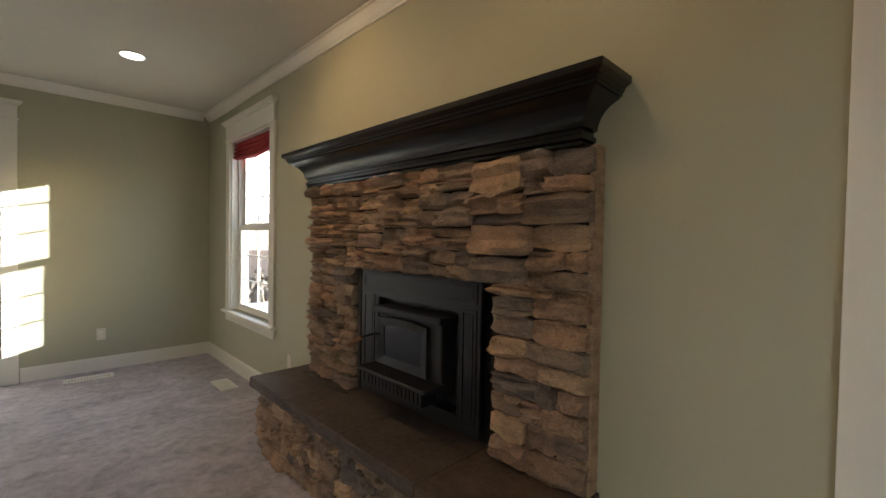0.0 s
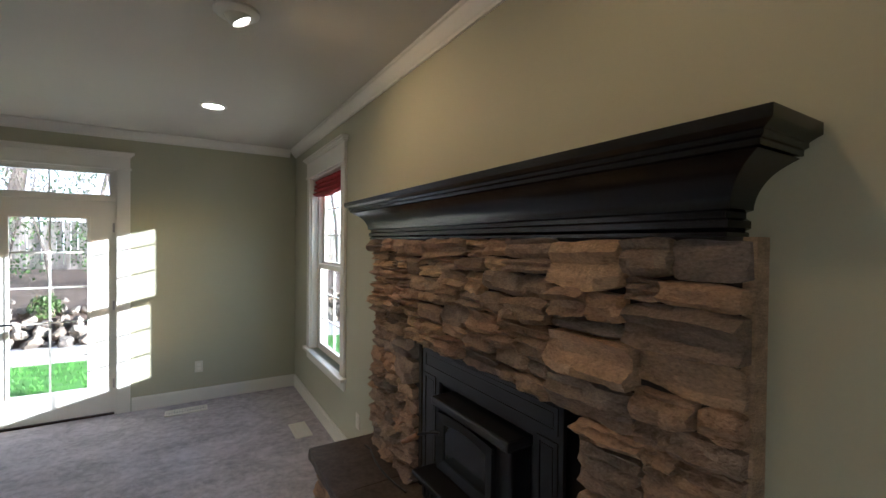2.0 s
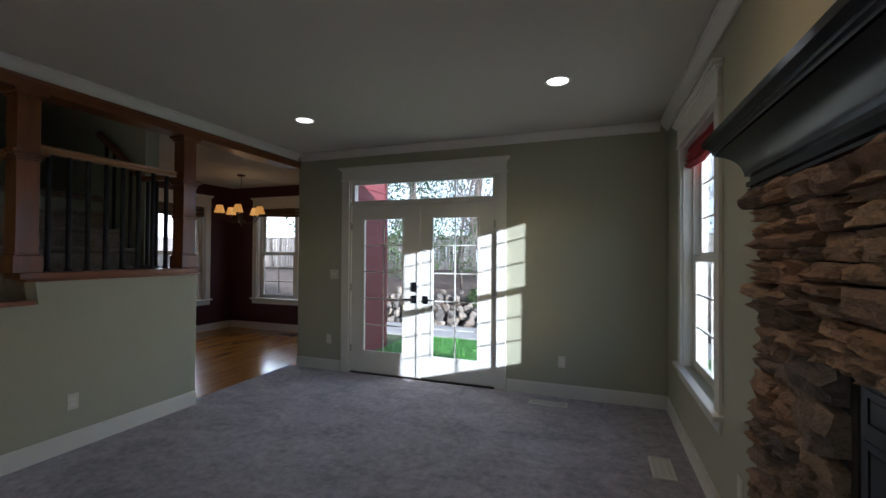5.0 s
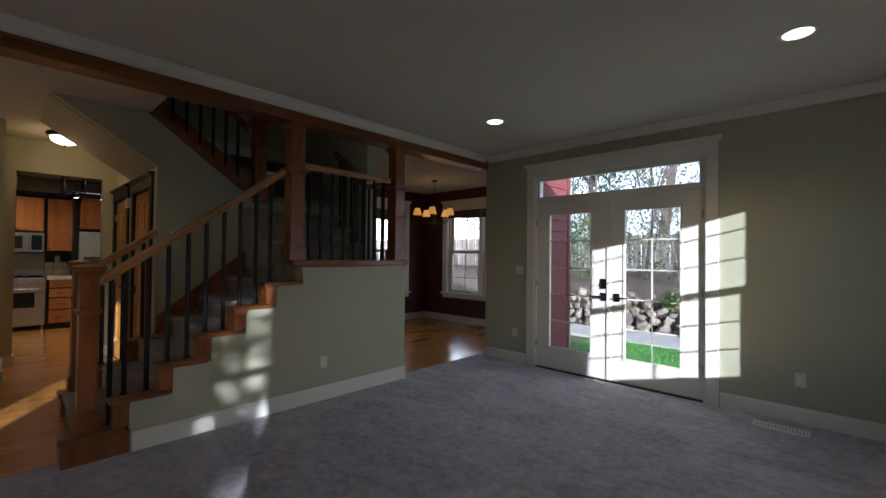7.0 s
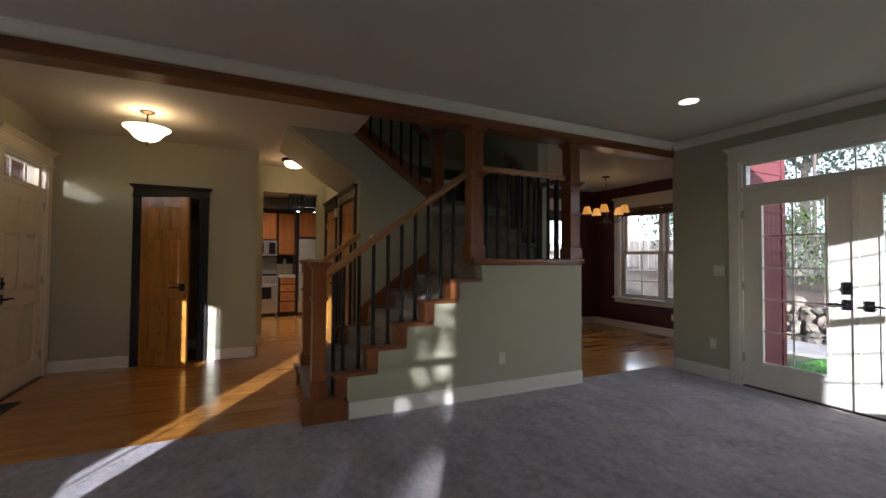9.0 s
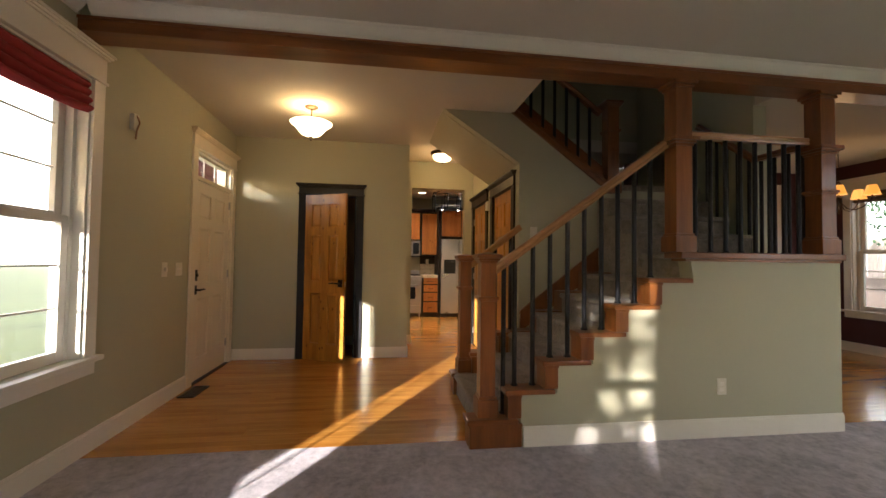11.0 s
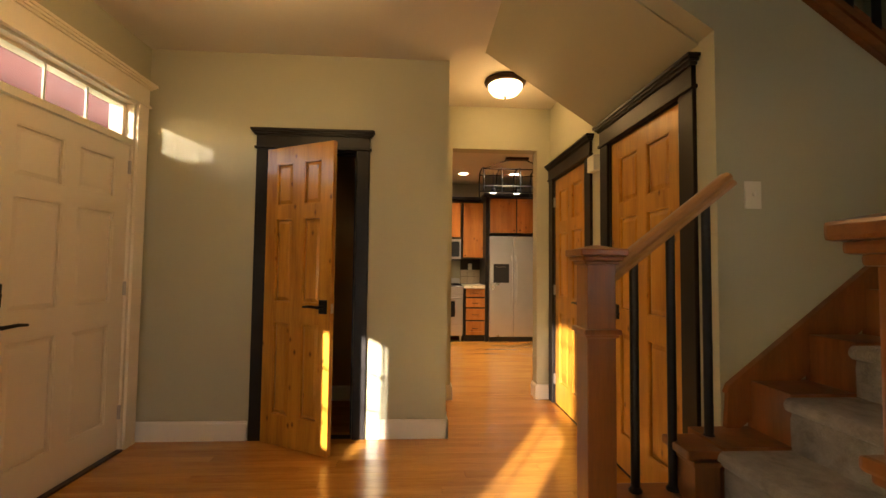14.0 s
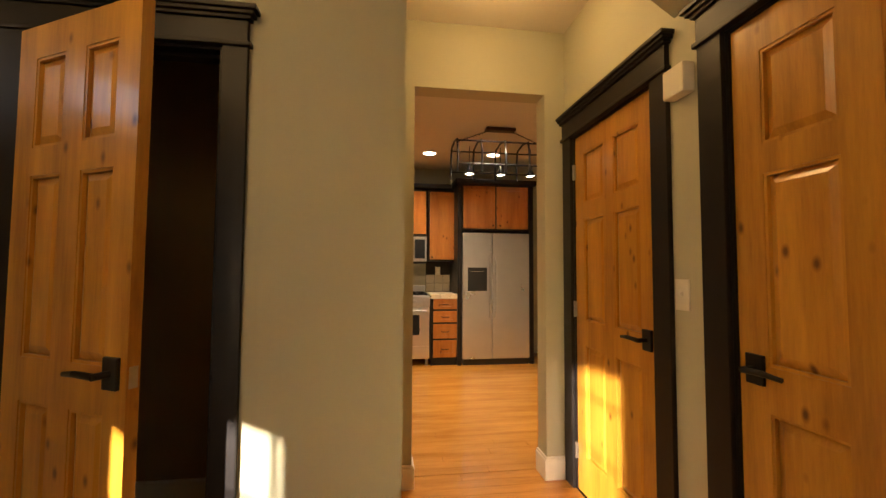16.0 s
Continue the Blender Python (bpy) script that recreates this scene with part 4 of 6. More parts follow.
R1 = ((1.63, 1.165), (2.955, 2.135))
handrail("handrail", (RX, R1[0][0], R1[0][1]), (RX, R1[1][0], R1[1][1]), "light oak handrail above black balusters")
for k in range(2, 7):
    ye = NOSE + RUN * (k - 2)
    for y in (ye - 0.250, ye - 0.120):
        if y < 2.93:
            baluster(RX, y, RISE * k, rail_z(y, *R1) - 0.026, "balusters of lower flight")
baluster(RX, 1.70, RISE, rail_z(1.70, *R1) - 0.026, "balusters of lower flight")
R2 = ((1.70, 1.190), (2.20, 1.575))
handrail("handrail", (-3.795, R2[0][0], R2[0][1]), (-3.815, R2[1][0], R2[1][1]), "short oak handrail ending at wall")
for y, k in ((1.80, 2), (1.95, 2), (2.10, 3)):
    baluster(-3.795 - 0.015 * (y - 1.7) / 0.4, y, RISE * k, rail_z(y, *R2) - 0.028, "balusters of lower flight")
handrail("handrail", (RX, 3.075, 2.195), (RX, 4.135, 2.195), "level oak handrail between landing posts")
for i in range(8):
    baluster(RX, 3.17 + i * 0.127, 1.316, 2.168, "balusters of landing")
handrail("handrail", (-2.67, 4.22, 2.195), (-3.20, 4.22, 2.195), "oak handrail on dining side of landing", M_CHERRYH)
handrail("handrail", (-3.20, 4.22, 2.195), (-3.90, 4.22, 2.72), "oak handrail on dining side of landing", M_CHERRYH)
for i in range(9):
    x = -2.76 - i * 0.127
    baluster(x, 4.22, 1.316, 2.17 + max(0, (-3.20 - x)) * 0.75 - 0.005, "balusters of landing")
R3 = ((3.10, 2.80), (1.10, 4.27))
handrail("handrail", (GREEN_X - 0.02, *R3[0]), (GREEN_X - 0.02, *R3[1]), "dark wood handrail of upper flight", M_CHERRYH)
for i in range(14):
    y = 2.98 - i * 0.128
    baluster(GREEN_X - 0.02, y, 2.07 + (3.16 - y) * 0.733, rail_z(y, *R3) - 0.026, "balusters of upper flight")


# ---- fireplace ----
FP_Y0, FP_Y1, FP_TOP, HEARTH = 1.12, 3.14, 1.705, 0.45
OP_Y0, OP_Y1, OP_Z = 1.54, 2.59, 1.185
fireplace = thing("fireplace", (EAST, (FP_Y0 + FP_Y1) / 2, 0), "stacked brown ledgestone fireplace with raised hearth", "fireplace")
FPY = (FP_Y0 + FP_Y1) / 2


def fpart(name, bm, material, label="", soft=False):
    """A part given in world places."""
    ob = part(name, bm, material, fireplace, label, soft)
    ob.matrix_parent_inverse = Matrix.Translation((-EAST, -FPY, 0))
    return ob


bm = bmesh.new()
wall_boxes(bm, "y", FP_Y0 + 0.02, FP_Y1 - 0.02, 1.655, EAST - 0.002, HEARTH, FP_TOP, [(OP_Y0 + 0.02, OP_Y1 - 0.02, HEARTH, OP_Z - 0.015)])
fpart("backing", bm, M_MORTAR)
bm = bmesh.new()
box(bm, 1.325, EAST - 0.002, FP_Y0 + 0.06, 3.17, 0.0, 0.385)
fpart("hearth_core", bm, M_MORTAR)
bm = bmesh.new()
box(bm, 1.66, EAST - 0.001, FP_Y0 - 0.006, FP_Y0 + 0.02, HEARTH, FP_TOP)
fpart("sealant", bm, M_STONE)
# hearth slabs, with chipped edges
cuts = [1.10, 1.60, 2.145, 2.70, 3.245]
for i, (a, b) in enumerate(zip(cuts, cuts[1:])):
    bm = bmesh.new()
    box(bm, 1.255, EAST - 0.003, a + 0.003, b - 0.003, 0.388, HEARTH)
    bmesh.ops.subdivide_edges(bm, edges=bm.edges[:], cuts=9, use_grid_fill=True)
    for v in bm.verts:
        if v.co.x < 1.262 or v.co.y > 3.238:
            n = noise.noise(v.co * 14) * 0.010 + noise.noise(v.co * 40) * 0.004
            v.co.x += abs(n) * (1.0 if v.co.x < 1.262 else 0)
            if v.co.y > 3.238:
                v.co.y -= abs(n)
            if v.co.z > HEARTH - 0.001:
                v.co.x += 0.006 if v.co.x < 1.28 else 0
    fpart("hearth_slab", bm, M_SLATE, "dark brown slate hearth slab")
# stove insert
bm = bmesh.new()
rings = []
for x, y0, y1, z0, z1 in ((1.645, 1.62, 2.535, HEARTH + 0.03, OP_Z - 0.008), (1.645, 1.755, 2.375, HEARTH + 0.10, 1.035), (1.66, 1.755, 2.375, HEARTH + 0.10, 1.035), (1.66, 1.62, 2.535, HEARTH + 0.03, OP_Z - 0.008)):
    rings.append([bm.verts.new((x, y, z)) for y, z in ((y0, z0), (y1, z0), (y1, z1), (y0, z1))])
for a, b in zip(rings, rings[1:] + rings[:1]):
    for i in range(4):
        bm.faces.new((a[i], a[(i + 1) % 4], b[(i + 1) % 4], b[i]))
stove = fpart("insert_panel", bm, M_STOVE, "black steel stove surround panel")


def spart(name, bm, material, label="", soft=False):
    ob = part(name, bm, material, stove, label, soft)
    return ob


for y0, y1, z0, z1 in ((1.64, 2.515, 1.075, 1.165), (2.405, 2.515, 0.52, 1.05), (1.64, 1.735, 0.52, 1.05)):
    bm = bmesh.new()
    wall_boxes(bm, "y", y0, y1, 1.640, 1.6449, z0, z1, [(y0 + 0.016, y1 - 0.016, z0 + 0.016, z1 - 0.016)])
    spart("panel_border", bm, M_STOVE)
    bm = bmesh.new()
    box(bm, 1.642, 1.6449, y0 + 0.022, y1 - 0.022, z0 + 0.022, z1 - 0.022)
    spart("embossed_panel", bm, M_STOVE)
bm = bmesh.new()
box(bm, 1.70, 1.712, 1.54, 2.60, HEARTH, OP_Z)
spart("firebox_back", bm, M_BLACK)
bm = bmesh.new()
box(bm, 1.605, 1.70, 1.82, 2.31, 0.61, 0.965, bevel=0.010)
box(bm, 1.572, 1.70, 1.80, 2.33, 0.962, 1.002, bevel=0.012)
body = spart("stove_body", bm, M_STOVE)
# door with an arched opening
def arch(y0, y1, z0, z1, rise, n=10):
    out = [(y0, z0), (y1, z0), (y1, z1)]
    for i in range(1, n):
        u = i / n
        out.append((y1 + (y0 - y1) * u, z1 + rise * math.sin(math.pi * u)))
    return out + [(y0, z1)]


bm = bmesh.new()
outer, inner = arch(1.900, 2.292, 0.694, 0.940, 0.014), arch(1.945, 2.246, 0.738, 0.896, 0.018)
lo = [bm.verts.new((1.582, *p)) for p in outer]
li = [bm.verts.new((1.588, *p)) for p in inner]
bo = [bm.verts.new((1.607, *p)) for p in outer]
bi = [bm.verts.new((1.604, *p)) for p in inner]
n = len(lo)
for i in range(n):
    j = (i + 1) % n
    bm.faces.new((lo[i], lo[j], li[j], li[i]))
    bm.faces.new((lo[i], bo[i], bo[j], lo[j]))
    bm.faces.new((li[i], li[j], bi[j], bi[i]))
spart("stove_door", bm, M_STOVE)
bm = bmesh.new()
prism(bm, arch(1.941, 2.250, 0.734, 0.900, 0.018), "x", 1.594, 1.599)
spart("stove_glass", bm, M_FIREGLASS, "dark reflective stove door glass")
bm = bmesh.new()
box(bm, 1.485, 1.62, 1.80, 2.34, 0.665, 0.687, bevel=0.008)
box(bm, 1.51, 1.62, 1.85, 2.29, 0.590, 0.667, bevel=0.004)
for i in range(14):
    y = 1.87 + i * 0.03
    box(bm, 1.506, 1.512, y, y + 0.016, 0.604, 0.652)
spart("ash_lip", bm, M_STOVE)
bm = bmesh.new()
cyl(bm, (1.585, 2.27, 0.85), (1.56, 2.31, 0.845), 0.008)
cyl(bm, (1.56, 2.30, 0.848), (1.52, 2.355, 0.825), 0.006)
spart("handle_arm", bm, M_IRON)
bm = bmesh.new()
tube(bm, [(1.52, 2.352, 0.826), (1.50, 2.385, 0.800)], 0.012, 10)
cyl(bm, (1.50, 2.385, 0.800), (1.48, 2.42, 0.775), 0.014, 0.010, 10)
spart("handle_grip", bm, M_HANDLEWOOD, "turned wooden handle grip")
# gas key valve and cable
bm = bmesh.new()
lathe(bm, [(0.024, 0.0), (0.024, 0.005), (0.018, 0.008), (0.008, 0.009), (0.008, 0.004), (0.0, 0.004)], seg=20)
bmesh.ops.transform(bm, matrix=Matrix.Translation((1.60, 3.02, 0.62)) @ Euler((0, radians(-90), 0)).to_matrix().to_4x4(), verts=bm.verts)
fpart("key_valve", bm, M_HINGE, "round chrome gas key valve")
bm = bmesh.new()
tube(bm, [(1.56, 3.10, 0.455) if i == 0 else (1.585 - 0.05 * math.sin(i / 9 * 2.6), 3.10 - 0.062 * i, 0.456) for i in range(10)], 0.005, 6)
cable = tagged(obj("cable", bm, M_BLACK, True), "thin black cable lying on hearth", "cable")

# mantel: a deep crown swept round three sides
def mantel():
    e = thing("mantel_shelf", (EAST, FPY, FP_TOP), "glossy ebony-stained wooden crown mantel shelf", "mantel shelf")
    prof = [(0.000, 0.0), (0.016, 0.0), (0.016, 0.010), (0.008, 0.014), (0.020, 0.020), (0.020, 0.036), (0.010, 0.042), (0.010, 0.056), (0.024, 0.060)]
    for i in range(13):
        a = i / 12
        prof.append((0.024 + 0.082 * (a ** 1.7), 0.060 + 0.102 * a + 0.012 * math.sin(math.pi * a)))
    prof += [(0.112, 0.166), (0.112, 0.178), (0.120, 0.182), (0.120, 0.192), (0.134, 0.200), (0.142, 0.204), (0.142, 0.228)]
    x0, ya, yb = 1.635, 1.170, 3.185
    n = len(prof)
    for name, a0, a1 in (("bed_moulding", 0, 9), ("crown", 8, 22), ("top_board", 22, n)):
        bm = bmesh.new()
        rows = []
        for d, z in prof[a0:a1]:
            rows.append([bm.verts.new(p) for p in ((EAST - 0.001, ya - d, FP_TOP + z), (x0 - d, ya - d, FP_TOP + z), (x0 - d, yb + d, FP_TOP + z), (EAST - 0.001, yb + d, FP_TOP + z))])
        for a, b in zip(rows, rows[1:]):
            for i in range(3):
                bm.faces.new((a[i], a[i + 1], b[i + 1], b[i]))
        bm.faces.new(rows[-1])
        bm.faces.new(rows[0][::-1])
        ob = part(name, bm, M_MANTEL, e)
        ob.matrix_parent_inverse = e.matrix_world.inverted()
        smooth(ob, 28)


mantel()


# ---- lamps ----
def recessed_can(x, y, z, label, tilt=False):
    e = thing("recessed_light", (x, y, z), label, "ceiling light", "recessed lights")
    bm = bmesh.new()
    if tilt:
        lathe(bm, [(0.098, 0.0), (0.098, -0.010), (0.085, -0.020), (0.070, -0.026), (0.055, -0.026), (0.055, -0.010)], seg=36)
    else:
        lathe(bm, [(0.098, 0.0), (0.098, -0.005), (0.078, -0.009), (0.074, -0.002)], seg=36)
    part("trim_ring", bm, M_TRIM, e, soft=True)
    bm = bmesh.new()
    if tilt:
        lathe(bm, [(0.062, 0.010), (0.060, -0.030), (0.050, -0.050), (0.046, -0.050), (0.044, -0.040), (0.0, -0.038)], seg=30)
        bmesh.ops.transform(bm, matrix=pose(0.004, 0, 0.0, 0, -28, 0), verts=bm.verts)
        part("eyeball", bm, M_TRIM, e, soft=True)
        bm = bmesh.new()
        lathe(bm, [(0.045, -0.0405), (0.045, -0.0425), (0.0, -0.0425)], seg=30)
        bmesh.ops.transform(bm, matrix=pose(0.004, 0, 0.0, 0, -28, 0), verts=bm.verts)
        part("lens", bm, M_CANGLOW, e)
    else:
        lathe(bm, [(0.076, -0.002), (0.076, -0.004), (0.0, -0.006)], seg=30)
        part("lens", bm, M_CANGLOW, e)
    return e


for x, y in ((0.81, 4.46), (-1.55, 4.60)):
    recessed_can(x, y, CEIL, "round white recessed ceiling light, lit")
    lamp("can_lamp", "SPOT", (x, y, CEIL - 0.02), CAN_POWER, WARM, 0.06, None, 130, 0.8)
for y in (2.86, 1.38):
    recessed_can(0.83, y, CEIL, "white eyeball ceiling light aimed at fireplace", True)
    lamp("eyeball_lamp", "SPOT", (0.86, y, CEIL - 0.075), EYEBALL_POWER * (1.0 if y > 2 else 0.38), (1.0, 0.60, 0.25), 0.035, (1.72, y - 0.25, 1.5), 150, 1.0)


def bowl_light(x, y, z, drop, r, label):
    """A semi-flush ceiling light: canopy, stem, glass bowl with flared rim, finial."""
    e = thing("bowl_light", (x, y, z), label, "ceiling light")
    bm = bmesh.new()
    lathe(bm, [(0.065, 0.0), (0.065, -0.012), (0.050, -0.022), (0.020, -0.028), (0.0, -0.028)], seg=32)
    part("canopy", bm, M_BRONZE, e, soft=True)
    bm = bmesh.new()
    cyl(bm, (0, 0, -0.02), (0, 0, -drop - 0.02), 0.008)
    part("stem", bm, M_BRONZE, e)
    bm = bmesh.new()
    lathe(bm, [(r * 0.42, -drop + 0.160), (r, -drop + 0.135), (r * 0.98, -drop + 0.125), (r * 0.82, -drop + 0.105), (r * 0.68, -drop + 0.075), (r * 0.56, -drop + 0.042), (r * 0.42, -drop + 0.018), (r * 0.22, -drop + 0.005), (0.012, -drop)], seg=40)
    part("glass_bowl", bm, M_ALABASTER, e, "glowing alabaster glass bowl", True)
    bm = bmesh.new()
    lathe(bm, [(0.0, -drop - 0.045), (0.008, -drop - 0.040), (0.012, -drop - 0.030), (0.006, -drop - 0.020), (0.018, -drop - 0.008), (0.016, -drop + 0.004)], seg=16)
    part("finial", bm, M_BRONZE, e, soft=True)
    return e


bowl_light(-4.08, 0.14, CEIL, 0.30, 0.20, "semi-flush bowl ceiling light with bronze stem, lit")
lamp("foyer_lamp", "POINT", (-4.08, 0.14, CEIL - 0.10), FOYER_POWER, (1.0, 0.55, 0.18), 0.05)
lamp("foyer_lamp_low", "POINT", (-4.08, 0.14, CEIL - 0.42), FOYER_POWER * 0.42, (1.0, 0.56, 0.19), 0.09)
e = thing("dome_light", (-5.55, 1.657, CEIL), "flush dome ceiling light with bronze rim, lit", "ceiling light")
bm = bmesh.new()
lathe(bm, [(0.165, 0.0), (0.170, -0.015), (0.155, -0.040), (0.140, -0.045), (0.135, -0.035)], seg=40)
part("rim", bm, M_BRONZE, e, soft=True)
bm = bmesh.new()
lathe(bm, [(0.138, -0.036), (0.134, -0.070), (0.105, -0.105), (0.055, -0.125), (0.0, -0.130)], seg=40)
part("glass_dome", bm, M_ALABASTER, e, soft=True)
bm = bmesh.new()
lathe(bm, [(0.0, -0.155), (0.008, -0.150), (0.010, -0.140), (0.014, -0.128)], seg=14)
part("finial", bm, M_BRONZE, e, soft=True)
lamp("hall_lamp", "POINT", (-5.55, 1.657, CEIL - 0.24), HALL_POWER, (1.0, 0.58, 0.21), 0.10)

# chandelier
CX, CY = -4.39, 6.60
ch = thing("chandelier", (CX, CY, CEIL), "five-arm bronze chandelier with amber shades, lit", "chandelier")
bm = bmesh.new()
lathe(bm, [(0.065, 0.0), (0.062, -0.015), (0.03, -0.03), (0.0, -0.032)], seg=24)
part("canopy", bm, M_BRONZE, ch, soft=True)
bm = bmesh.new()
for i in range(9):
    z = -0.05 - i * 0.042
    r = bmesh.ops.create_cone(bm, cap_ends=False, segments=10, radius1=0.011, radius2=0.011, depth=0.004)
    bmesh.ops.transform(bm, matrix=pose(0, 0, z, 90, 0, 90 * (i % 2)), verts=r["verts"])
cyl(bm, (0, 0, -0.03), (0, 0, -0.43), 0.003, None, 6)
part("chain", bm, M_BRONZE, ch)
bm = bmesh.new()
lathe(bm, [(0.006, -0.42), (0.012, -0.44), (0.010, -0.52), (0.026, -0.60), (0.030, -0.68), (0.014, -0.74), (0.022, -0.78), (0.010, -0.83), (0.0, -0.86)], seg=18)
part("column", bm, M_BRONZE, ch, soft=True)
for i in range(5):
    a = 2 * math.pi * i / 5 + 0.35
    c, s = math.cos(a), math.sin(a)
    bm = bmesh.new()
    tube(bm, [(c * r, s * r, z) for r, z in ((0.02, -0.70), (0.08, -0.78), (0.16, -0.80), (0.24, -0.76), (0.30, -0.69), (0.31, -0.66))], 0.006, 8)
    arm = part("arm", bm, M_BRONZE, ch, soft=True)
    bm = bmesh.new()
    lathe(bm, [(0.028, -0.665), (0.028, -0.658), (0.010, -0.655), (0.010, -0.60), (0.0, -0.60)], (c * 0.31, s * 0.31, 0), 14)
    part("candle_cup", bm, M_BRONZE, arm)
    bm = bmesh.new()
    lathe(bm, [(0.082, -0.635), (0.080, -0.634), (0.045, -0.515)], (c * 0.31, s * 0.31, 0), 24)
    part("shade", bm, M_SHADEGLOW, arm, "glowing amber cloth shade", True)
lamp("chandelier_lamp", "POINT", (CX, CY, CEIL - 0.42), CHANDELIER_POWER, (1.0, 0.55, 0.2), 0.15)
lamp("chandelier_lamp_low", "POINT", (CX, CY, CEIL - 0.95), CHANDELIER_POWER * 2, (1.0, 0.6, 0.25), 0.15)


# ---- wall plates, vents and small fittings ----
def plate(name, m, label, category, holes="outlet", w=0.072, h=0.116):
    """A cover plate; local frame as for windows."""
    e = thing(name, m, label, category)
    bm = bmesh.new()
    box(bm, -w / 2, w / 2, -0.006, 0.0, -h / 2, h / 2, bevel=0.0025)
    part("cover", bm, M_PLATE, e)
    if holes == "outlet":
        for z in (-0.020, 0.020):
            bm = bmesh.new()
            box(bm, -0.017, 0.017, -0.009, -0.005, z - 0.014, z + 0.014, bevel=0.003)
            for x in (-0.006, 0.006):
                box(bm, x - 0.001, x + 0.001, -0.0096, -0.0088, z - 0.003, z + 0.006)
            part("socket", bm, M_TRIM, e)
    elif holes == "dimmer":
        bm = bmesh.new()
        cyl(bm, (0, -0.005, 0), (0, -0.022, 0), 0.020, 0.018, 20)
        part("knob", bm, M_TRIM, e)
    else:
        for i in range(int(holes)):
            x = (i - (int(holes) - 1) / 2) * 0.046
            bm = bmesh.new()
            box(bm, x - 0.005, x + 0.005, -0.016, -0.005, -0.004, 0.012, bevel=0.002)
            part("toggle", bm, M_TRIM, e)
    return e


plate("wall_outlet", pose(0.745, NORTH, 0.36), "almond duplex outlet on sage wall", "outlet")
plate("wall_outlet", pose(-2.09, NORTH, 0.385), "almond duplex outlet on sage wall", "outlet")
plate("wall_outlet", pose(EAST, 3.66, 0.36, 0, 0, -90), "almond duplex outlet beside hearth", "outlet")
plate("wall_outlet", pose(STAIR_X, 3.29, 0.355, 0, 0, 90), "almond duplex outlet on stair wall", "outlet")
plate("wall_outlet", pose(-3.95, DIN_N, 0.33), "white outlet on maroon wall", "outlet")
plate("light_switch", pose(-3.635, SOUTH, 1.125, 0, 0, 180), "almond dimmer switch with round knob", "switch", "dimmer", 0.085, 0.12)
plate("light_switch", pose(-3.885, SOUTH, 1.125, 0, 0, 180), "almond double toggle switch plate", "switch", "2", 0.116, 0.116)
plate("light_switch", pose(GREEN_X, 2.370, 1.530, 0, 0, 90), "almond toggle switch on stair wall", "switch", "1")
plate("light_switch", pose(-5.105, HALL_N, 1.153), "almond toggle switch between pine doors", "switch", "1", 0.072, 0.116)
plate("light_switch", pose(-2.02, NORTH, 1.20), "almond double switch beside patio doors", "switch", "2", 0.116, 0.116)
plate("blank_plate", pose(EAST, 0.90, 2.28, 0, 0, -90), "almond blank cover plate high on wall", "cover plate", "0", 0.07, 0.114)
e = thing("door_chime", (-5.075, HALL_N, 1.95), "small white plastic door chime box", "door chime")
bm = bmesh.new()
box(bm, -0.055, 0.055, -0.050, 0.0, -0.055, 0.055, bevel=0.006)
part("case", bm, M_PLATE, e)
e = thing("wall_bracket", pose(-3.12, SOUTH, 2.20, 0, 0, 180), "torn beige wall bracket with loose strap", "bracket")
bm = bmesh.new()
box(bm, -0.030, 0.030, -0.030, 0.0, -0.06, 0.06, bevel=0.006)
part("plate", bm, M_PLATE, e)
bm = bmesh.new()
tube(bm, [(0.0, -0.03, 0.05), (0.012, -0.045, 0.0), (0.004, -0.03, -0.06), (0.014, -0.02, -0.12)], 0.006, 8)
part("strap", bm, M_HANDLEWOOD, e)


def floor_vent(x0, x1, y0, y1, material, label, dark=M_BLACK):
    e = thing("floor_vent", ((x0 + x1) / 2, (y0 + y1) / 2, 0), label, "floor vent")
    w, d = (x1 - x0) / 2, (y1 - y0) / 2
    long_x = w > d
    bm = bmesh.new()
    f = 0.014
    for b in ((-w, w, -d, -d + f), (-w, w, d - f, d), (-w, -w + f, -d + f, d - f), (w - f, w, -d + f, d - f)):
        box(bm, *b, 0.0, 0.011, bevel=0.002)
    part("frame", bm, material, e)
    # thin black sheet stands for the dark of the opening below the slats
    boxpart("duct_shade", (-w + f, w - f, -d + f, d - f, 0.0005, 0.0015), dark, e)
    a, c = (w, d) if long_x else (d, w)
    n = int((2 * a - 2 * f) / 0.021)
    for i in range(n):
        u = -a + f + (i + 0.5) * (2 * a - 2 * f) / n
        q = (u - 0.0065, u + 0.0065, -c + f, c - f)
        if not long_x:
            q = (q[2], q[3], q[0], q[1])
        boxpart("slat", (*q, 0.0015, 0.0055), material, e)
    for s in (-0.33, 0.33):
        q = (-a + f, a - f, s * c - 0.004, s * c + 0.004)
        if not long_x:
            q = (q[2], q[3], q[0], q[1])
        boxpart("slat", (*q, 0.0035, 0.0060), material, e)


floor_vent(0.455, 0.815, 5.46, 5.60, M_TRIM, "white metal floor register in carpet")
floor_vent(1.43, 1.575, 4.38, 4.69, M_TRIM, "white metal floor register in carpet")
floor_vent(-4.15, -3.815, -0.895, -0.755, M_BRONZE, "dark bronze floor register in wood floor")
floor_vent(-4.30, -3.95, 7.38, 7.50, M_BRONZE, "dark bronze floor register in wood floor")


